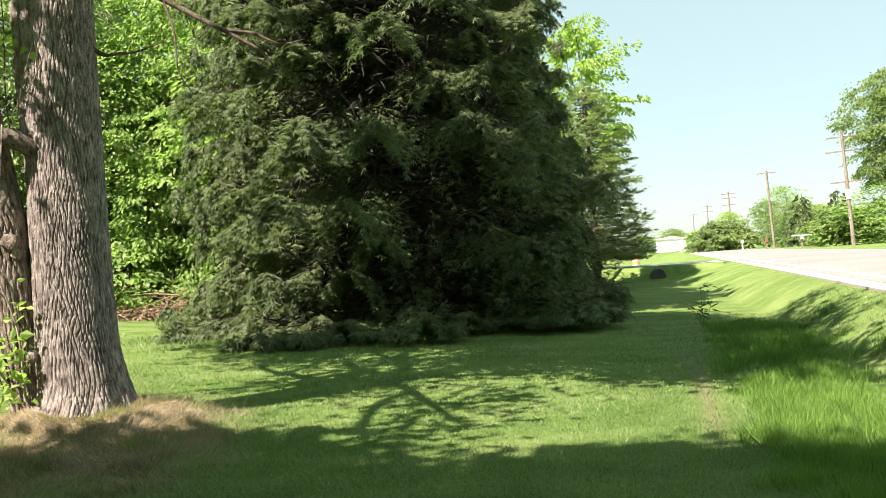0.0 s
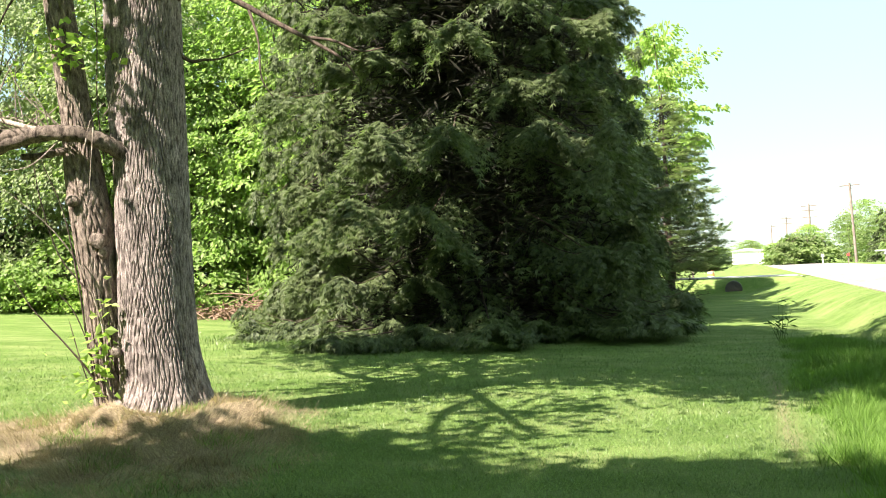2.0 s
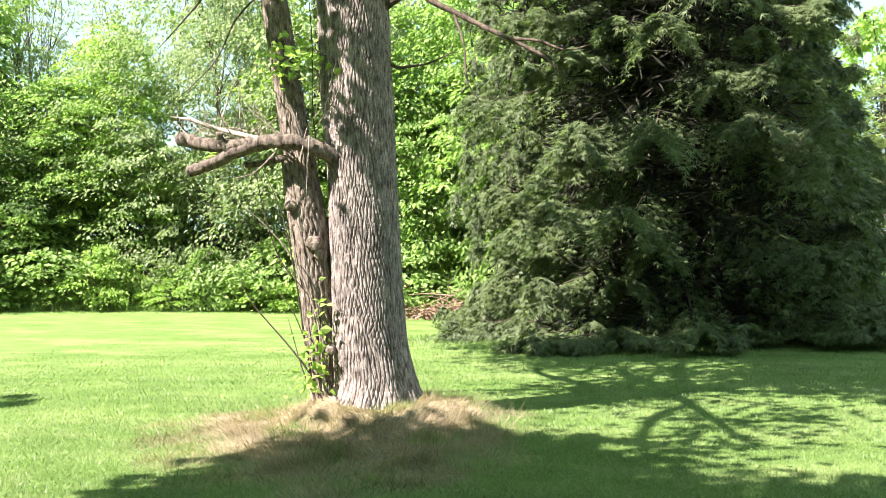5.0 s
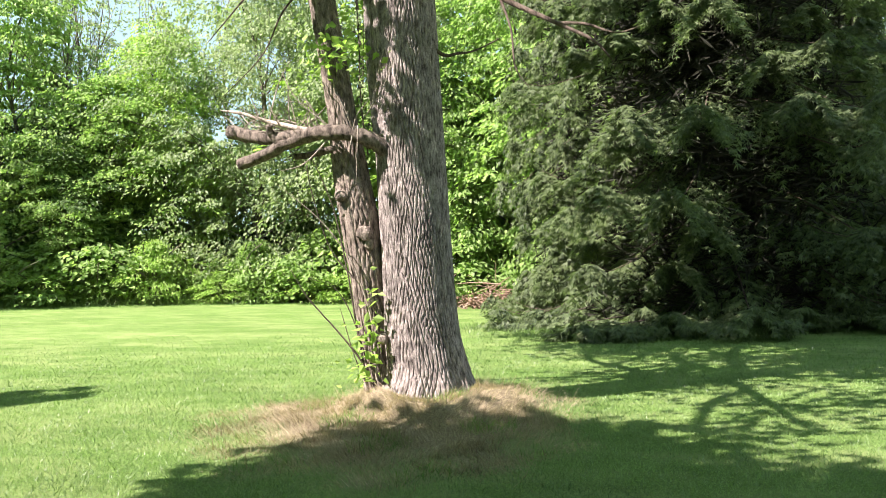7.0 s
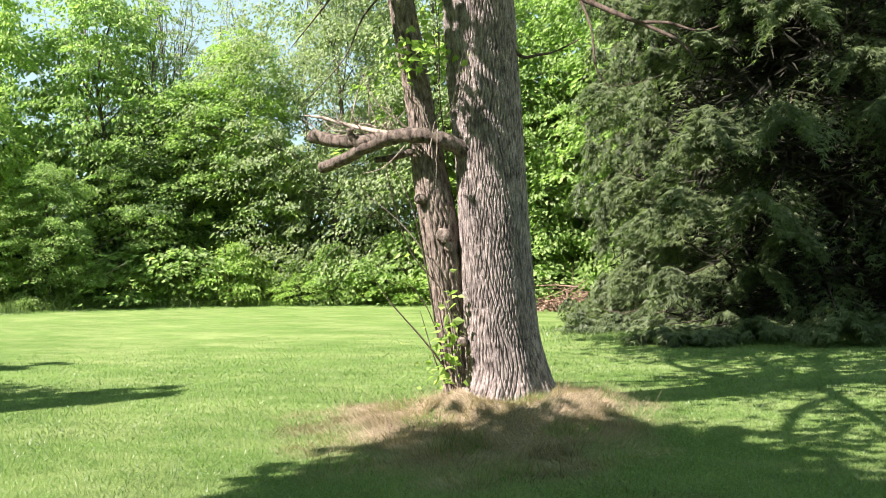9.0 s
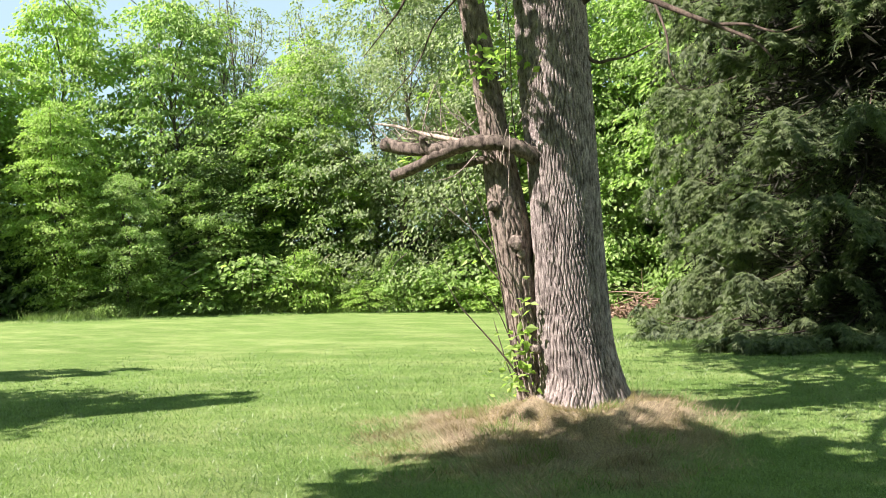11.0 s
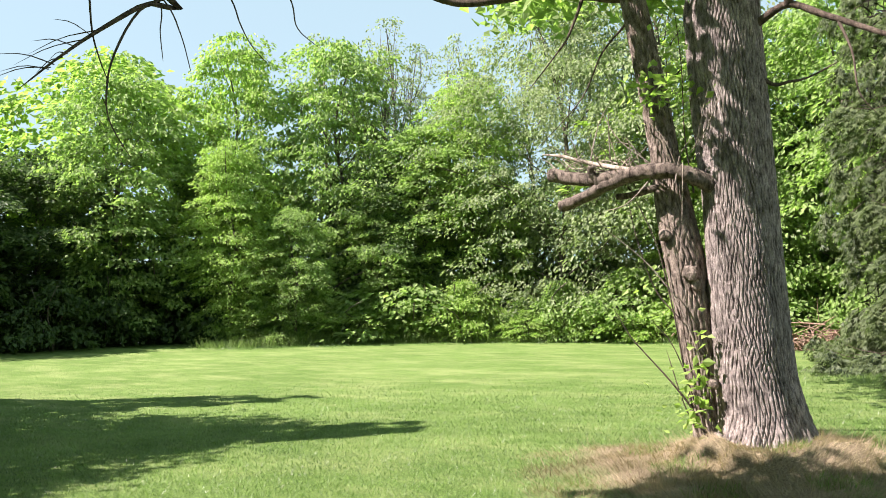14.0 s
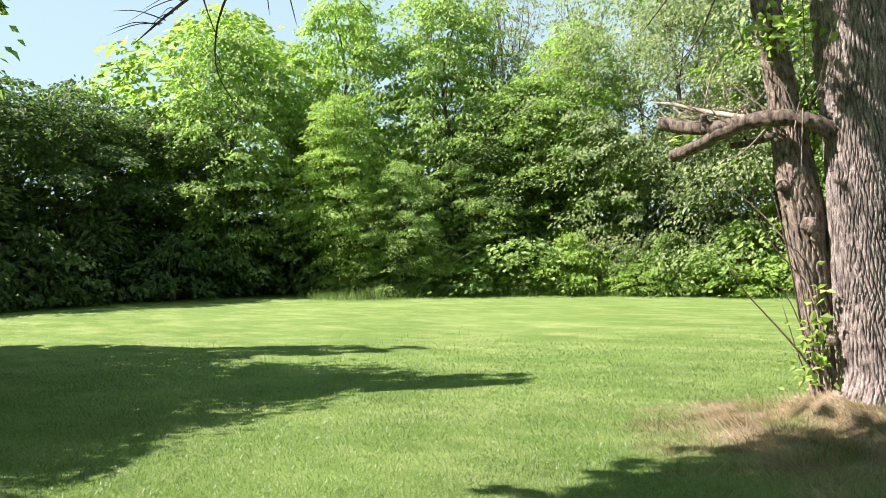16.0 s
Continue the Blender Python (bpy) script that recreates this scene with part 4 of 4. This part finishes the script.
# rough grass along the trees
ex = np.concatenate([np.column_stack([np.linspace(a[0], b[0], 9000), np.linspace(a[1], b[1], 9000)]) for a, b in (((-9.8, 31.3), (-17, 32.6)), ((-17, 32.6), (-26, 28.8)), ((-26, 28.8), (-29, 23)), ((-6.5, 21.5), (-2, 18.6)), ((-2, 18.6), (3.2, 24)))])
ex = ex + rng.normal(size=ex.shape) * 0.8
blades("edge_grass", "unmown grass along the foot of the trees", ex, 0.09 * np.ones(len(ex)), 0.014, 0.7, M_blade, 3)

wd = np.concatenate([np.column_stack([np.linspace(a[0], b[0], 7000), np.linspace(a[1], b[1], 7000)]) for a, b in (((-9.8, 31.6), (-17, 33.0)), ((-17, 33.0), (-26, 29.2)), ((-26, 29.2), (-30, 23.5)))])
wd = wd + rng.normal(size=wd.shape) * 0.45
patch = 0.5 + 0.5 * np.sin(1.3 * wd[:, 0]) * np.sin(0.9 * wd[:, 0] + 2)
blades("edge_weeds", "pale weeds and long grass at the foot of the bushes", wd, 0.15 + 0.45 * patch, 0.03, 0.8, M_leaf_f, 6)

# dead grass on the mound
a, r = rng.uniform(0, 2 * np.pi, 260000), np.sqrt(rng.uniform(0, 1, 260000)) * 3.8
xy = np.column_stack([TREE.x + r * np.cos(a), TREE.y - 0.8 + r * np.sin(a)])
s = straw_amount(xy[:, 0], xy[:, 1])
clump = 0.5 + 0.5 * np.sin(9 * xy[:, 0] + 2) * np.sin(8 * xy[:, 1])
xy = xy[(rng.uniform(0, 1, len(xy)) < s * (0.45 + 0.55 * clump)) & (np.hypot(xy[:, 0] + 3.62, xy[:, 1] - 9.63) > 0.5)]
flow = lambda p: np.arctan2(p[:, 1] - TREE.y, p[:, 0] - TREE.x) + 1.3 * np.sin(4.1 * p[:, 0] + 1) * np.sin(3.7 * p[:, 1]) + 0.8 * np.sin(9 * p[:, 0] - 4 * p[:, 1])
blades("dead_grass", "matted straw-coloured dead grass on the mound", xy, 0.03 + 0.1 * (0.5 + 0.5 * np.sin(6 * xy[:, 0] + 3 * xy[:, 1]) * np.sin(7 * xy[:, 1] - 2 * xy[:, 0])) * rng.uniform(0.3, 1, len(xy)), 0.006, 1.7, M_straw, 4, comb=flow(xy))
long = xy[rng.uniform(0, 1, len(xy)) < 0.05]
blades("dead_grass", "long bleached dead grass hanging over the mound", long, 0.2 * np.ones(len(long)), 0.006, 1.7, M_straw, 7, comb=flow(long))
xy = xy[(np.sin(4.3 * xy[:, 0]) * np.sin(3.7 * xy[:, 1] + 2) > 0.45)][::4]
blades("mound_grass", "tufts of green grass growing through the dead grass", xy, 0.1 * np.ones(len(xy)), 0.006, 1.1, M_rank, 5)


# ---- across the road and far off ----
M_pole = bark("pole_wood", (0.16, 0.142, 0.126), (0.31, 0.28, 0.25), 0.6)
M_metal, nt_, b_ = material("grey_metal", 0.4)
b_.inputs["Base Color"].default_value, b_.inputs["Metallic"].default_value = (0.5, 0.5, 0.5, 1), 0.7
M_paint, nt_, b_ = material("white_paint", 0.5)
b_.inputs["Base Color"].default_value = (0.78, 0.78, 0.76, 1)
M_red, nt_, b_ = material("red_paint", 0.5)
b_.inputs["Base Color"].default_value = (0.55, 0.06, 0.04, 1)
M_orange, nt_, b_ = material("orange_plastic", 0.5)
b_.inputs["Base Color"].default_value = (0.8, 0.25, 0.08, 1)
M_dark, nt_, b_ = material("dark_roof", 0.8)
b_.inputs["Base Color"].default_value = (0.12, 0.11, 0.1, 1)
# near-black colour that stands for the shade inside the culvert pipe
M_pipe_shade, nt_, b_ = material("pipe_shade_black", 0.6)
b_.inputs["Base Color"].default_value = (0.012, 0.011, 0.01, 1)
M_conc, nt_, b_ = material("culvert_pipe", 0.8)
nt_.links.new(ramp(nt_, noisy(nt_, place(nt_), 12), [(0.3, (0.06, 0.055, 0.05)), (0.7, (0.14, 0.13, 0.12))]), b_.inputs["Base Color"])


def box(cx, cy, cz, sx, sy, sz, bevel=0.01):
    bm = bmesh.new()
    bmesh.ops.create_cube(bm, size=1, matrix=Matrix.Translation((cx, cy, cz)) @ Matrix.Diagonal((sx, sy, sz, 1)))
    if bevel:
        bmesh.ops.bevel(bm, geom=bm.edges[:], offset=bevel, segments=2, affect="EDGES", profile=0.5)
    return bm


def pole(x, y, z, tall, lean, arms, turn=-12.5):
    root = thing("utility_pole", "tall wooden utility pole with crossarms beside the road", "utility pole", group="utility poles")
    root.matrix_basis = pose(x, y, z, 0, lean, turn)
    part("post", tubes_mesh("post", [([(0, 0, -0.5), (0, 0, tall / 2), (0, 0, tall)], 0.19, 0.13)], 10, 6), M_pole, root)
    for h, w in arms:
        arm = part("crossarm", box(0, 0.14, h, w, 0.1, 0.13), M_pole, root)
        for sx in (-0.45, -0.2, 0.2, 0.45):
            part("insulator", tubes_mesh("insulator", [([(sx * w, 0.14, h + 0.06), (sx * w, 0.14, h + 0.16), (sx * w, 0.14, h + 0.26)], 0.05, 0.035)], 8, 4), M_metal, arm)
        for sx in (-1, 1):
            part("brace", tubes_mesh("brace", [([(0, 0.14, h - 0.6), (sx * w * 0.15, 0.14, h - 0.3), (sx * w * 0.3, 0.14, h - 0.02)], 0.025, 0.025)], 6, 3), M_metal, arm)
    return root


p1 = pole(36.2, 84.9, 0.6, 10.6, -2, ((10.0, 2.6), (8.7, 3.0), (5.9, 2.8)))
part("transformer_wrap", tubes_mesh("transformer_wrap", [([(0, 0, 4.3), (0, 0, 4.7), (0, 0, 5.2)], 0.24, 0.24)], 12, 4), M_paint, p1, "pale band round the post")
pole(42.1, 123.3, 0.6, 10.3, -2, ((10.0, 2.4),))
pole(49.9, 168, 0.6, 10.4, -1, ((10.0, 2.6), (9.2, 2.6), (8.0, 2.4)))
pole(60.4, 222, 0.6, 10.6, 0, ((10.2, 2.6), (9.0, 2.6)))
pole(74.6, 291, 0.6, 11.2, 0, ((10.8, 2.6),))
for x, y, s in ((62, 330, 1.0), (68, 350, 1.05), (76, 380, 1.1), (80, 420, 1.0)):
    pole(x, y, 0.6, 11 * s, 0, ((10.4, 2.4),))


def mailbox(x, y, z, mat, label):
    root = thing("mailbox", label, "mailbox", group="roadside mailboxes")
    root.matrix_basis = pose(x, y, z, 0, 0, -12.5)
    part("post", box(0, 0, 0.45, 0.12, 0.12, 1.0), M_pole if mat is not M_paint else M_paint, root)
    bm = bmesh.new()
    ring = [(-0.13, 0.0), (0.13, 0.0), (0.13, 0.16), (0.09, 0.25), (0, 0.29), (-0.09, 0.25), (-0.13, 0.16)]
    f = bm.faces.new([bm.verts.new((px, -0.28, 0.95 + pz)) for px, pz in ring])
    g = bmesh.ops.extrude_face_region(bm, geom=[f])
    bmesh.ops.translate(bm, vec=(0, 0.56, 0), verts=[e for e in g["geom"] if isinstance(e, bmesh.types.BMVert)])
    bmesh.ops.recalc_face_normals(bm, faces=bm.faces)
    part("box", bm, mat, root)
    part("flag", box(0.15, 0.1, 1.2, 0.015, 0.05, 0.18, 0), M_red, root, "red flag")
    return root


m1 = mailbox(29.7, 79.9, 0.62, M_metal, "grey metal mailbox on a pale post by the road")
part("shelf", box(0, 0, 1.28, 1.6, 0.5, 0.12), M_metal, m1)
mailbox(29.5, 95.8, 0.62, M_paint, "white mailbox on a white post by the road")
mailbox(34.9, 104.6, 0.62, M_red, "red mailbox on a wooden post by the road")
mailbox(10.8, 61.3, 0.3, M_dark, "dark mailbox on a wooden post beside the drive")
for x, y in ((13.4, 69),):
    root = thing("traffic_barrel", "orange and white traffic barrel beside the road", "traffic barrel", group="traffic barrels")
    root.matrix_basis = pose(x, y, zat(x, y))
    part("drum", tubes_mesh("drum", [([(0, 0, 0), (0, 0, 0.5), (0, 0, 1.0)], 0.28, 0.22)], 14, 6), M_orange, root)
    for h in (0.35, 0.7):
        part("stripe", tubes_mesh("stripe", [([(0, 0, h), (0, 0, h + 0.07), (0, 0, h + 0.14)], 0.29 - 0.06 * h, 0.285 - 0.06 * h)], 14, 3), M_paint, root, "white stripe")

# the pipe under the drive
cx, cy = wx(46.95, -0.15)
pipe = thing("culvert", "round dark culvert pipe under the grassy drive", "culvert", at=(cx, cy, 0.22))
bm = bmesh.new()
for r in (0.4, 0.34):
    bmesh.ops.create_cone(bm, cap_ends=False, segments=28, radius1=r, radius2=r, depth=9, matrix=Matrix.Translation((4.4 * SN, 4.4 * CS, 0)) @ Matrix.Rotation(-TH, 4, "Z") @ Matrix.Rotation(radians(90), 4, "X"))
bmesh.ops.bridge_loops(bm, edges=[e for e in bm.edges if e.is_boundary and (e.verts[0].co.y + e.verts[1].co.y) < 4])
bmesh.ops.recalc_face_normals(bm, faces=bm.faces)
part("pipe", bm, M_conc, pipe)
# plug just inside the mouth, painted near black in place of the pipe's shade
part("shade_plug", tubes_mesh("shade_plug", [([(0.2 * SN, 0.2 * CS, 0), (0.3 * SN, 0.3 * CS, 0), (0.4 * SN, 0.4 * CS, 0)], 0.345, 0.345)], 24, 3), M_pipe_shade, pipe, "near-black plug standing for the shade inside the pipe")

# the drive over the pipe
M_drive, nt_, b_ = material("drive_gravel", 0.9)
nt_.links.new(ramp(nt_, noisy(nt_, place(nt_), 14, 4, 0.7), [(0.3, (0.36, 0.34, 0.31)), (0.7, (0.55, 0.53, 0.49))]), b_.inputs["Base Color"])
U, V = np.meshgrid(np.linspace(49.5, 54.5, 11), np.linspace(-16, 3.3, 60), indexing="ij")
X, Y = wx(U, V)
i, j = np.meshgrid(np.arange(10), np.arange(59), indexing="ij")
q = np.stack([i * 60 + j, (i + 1) * 60 + j, (i + 1) * 60 + j + 1, i * 60 + j + 1], -1).reshape(-1, 4)
me = mesh_np("driveway", np.stack([X, Y, height(X, Y) + 0.02], -1).reshape(-1, 3), q, True)
me.materials.append(M_drive)
tagged(new("driveway", me), "pale gravel drive crossing the ditch to the road", "driveway", kind="structure")

# the white building down the road
hall = thing("building", "low white building far down the road", "building")
hall.matrix_basis = pose(49.6, 215, 0.7, 0, 0, -12)
part("wall", box(0, 0, 1.5, 6.6, 9, 3.0, 0.02), M_paint, hall)
bm = bmesh.new()
vs = [bm.verts.new(p) for p in ((-3.6, -4.9, 2.9), (3.6, -4.9, 2.9), (0, -4.9, 3.5), (-3.6, 4.9, 2.9), (3.6, 4.9, 2.9), (0, 4.9, 3.5))]
for f in ((0, 1, 2), (3, 5, 4), (0, 2, 5, 3), (1, 4, 5, 2), (0, 3, 4, 1)):
    bm.faces.new([vs[i] for i in f])
bmesh.ops.recalc_face_normals(bm, faces=bm.faces)
part("roof", bm, M_paint, hall)
part("door", box(1.2, -4.53, 1.05, 1.0, 0.06, 2.1, 0.01), M_metal, hall)

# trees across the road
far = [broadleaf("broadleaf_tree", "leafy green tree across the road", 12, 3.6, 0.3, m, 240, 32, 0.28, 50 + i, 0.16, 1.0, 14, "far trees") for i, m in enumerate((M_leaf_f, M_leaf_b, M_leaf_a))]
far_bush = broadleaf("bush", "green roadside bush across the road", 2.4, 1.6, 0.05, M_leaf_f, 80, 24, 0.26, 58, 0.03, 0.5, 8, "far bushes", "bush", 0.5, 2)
far_spruce = spruce("spruce_tree", "grey-green spruce across the road", 7, 2.4, M_spruce, 59, 60, 5000, 0.45, droop=0.3, twig_w=0.16, taper=0.7, group="far trees")
placed = set()
FAR = [(43, 146, 1, 0.5), (48, 143, 0, 0.6), (53, 150, 3, 0.8), (41, 158, 1, 0.6), (47, 128, 0, 0.85), (52, 132, 1, 0.95), (46, 118, 1, 0.55), (56, 122, 1, 0.85), (60, 118, 0, 0.9), (62, 112, 1, 0.9), (52, 108, 0, 0.5), (50, 101, 3, 0.55),
       (58, 104, 0, 0.8), (56, 240, 0, 0.8), (46, 290, 3, 0.9), (58, 310, 0, 0.9), (64, 305, 0, 0.7), (70, 302, 2, 0.75), (76, 312, 0, 0.8), (66, 330, 1, 1.0), (50, 345, 0, 1.0)]
for i, (x, y, k, s) in enumerate(FAR):
    k = min(k, 2)
    m = pose(x, y, 0.6, 0, 0, i * 53) @ Matrix.Diagonal((s * 1.5, s * 1.5, s, 1))
    if k in placed:
        copy_thing(far[k], m)
    else:
        far[k].matrix_basis = m
        placed.add(k)
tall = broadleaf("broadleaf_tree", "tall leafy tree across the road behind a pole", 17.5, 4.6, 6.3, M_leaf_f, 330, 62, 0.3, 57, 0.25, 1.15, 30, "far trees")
tall.matrix_basis = pose(44.3, 93.2, 0.2)
copy_thing(tall, pose(54.0, 98, 0.4, 0, 0, 90))
tagged(copy_thing(far[2], pose(44, 92, 0.6, 0, 0, 90) @ Matrix.Diagonal((1.5, 1.5, 0.62, 1))), "leafy shade tree across the road", group="far trees")
far_spruce.matrix_basis = pose(44.5, 119, 0.6)
copy_thing(far_spruce, pose(47, 114, 0.6, 0, 0, 70))
for i, (x, y) in enumerate(((34.5, 128), (36.5, 131), (38.5, 134), (41, 138), (48, 112), (39.5, 96), (44.5, 108))):
    m = pose(x, y, 0.6, 0, 0, i * 50) @ Matrix.Diagonal((1.6, 1.6, 1.3, 1))
    if i:
        copy_thing(far_bush, m)
    else:
        far_bush.matrix_basis = m

# the tall weed by the ditch
weed = thing("weed", "dark tall weed standing in the ditch", "weed", at=(5.02, 18.6, zat(5.02, 18.6)))
weed.scale = (0.7, 0.7, 0.7)
rng = np.random.default_rng(9)
for k in range(5):
    a = rng.normal(size=2) * 0.12
    part("stem", tubes_mesh("stem", [([(a[0] * 0.3, a[1] * 0.3, 0), (a[0], a[1], 0.35), (a[0] * 2.0, a[1] * 2, 0.55 + 0.15 * k)], 0.012, 0.004)], 5, 8), M_leaf_d, weed)
c = rng.normal(size=(34, 3)) * [0.16, 0.16, 0.26] + [0, 0, 0.5]
al = rng.normal(size=(34, 3)) * [1, 1, 0.3] + [0, 0, -0.5]
part("leaves", leaves_mesh("leaves", c, 0.22, 0.06, rng, 0.4, al), M_leaf_d, weed)

# dead brush at the wood's edge
M_brush = bark("dead_brush", (0.16, 0.1, 0.075), (0.45, 0.33, 0.26))
pile = thing("brush_pile", "heap of reddish dead sticks and leaves at the wood's edge", "brush pile", at=(-8.7, 29.0, zat(-8.7, 29.0)))
lines = []
for k in range(120):
    a = rng.normal(size=3) * [1.5, 0.6, 0.2] + [0, 0, 0.3]
    d = rng.normal(size=3) * [1, 0.7, 0.35]
    d /= np.linalg.norm(d)
    L = rng.uniform(0.4, 1.5)
    a[2], e = max(0.05, a[2]), a + d * L
    e[2] = max(0.03, e[2])
    lines.append(([a, (a + e) / 2 + rng.normal(size=3) * 0.05, e], rng.uniform(0.012, 0.035), 0.006))
for line in lines:
    part("stick", tubes_mesh("stick", [line], 5, 6), M_brush, pile)
c = rng.normal(size=(1500, 3)) * [1.0, 0.5, 0.14] + [0, 0, 0.2]
part("dead_leaves", leaves_mesh("dead_leaves", np.abs(c) * np.sign(c) * [1, 1, 0] + np.abs(c) * [0, 0, 1], 0.12, 0.08, rng, 0.4), M_brush, pile)
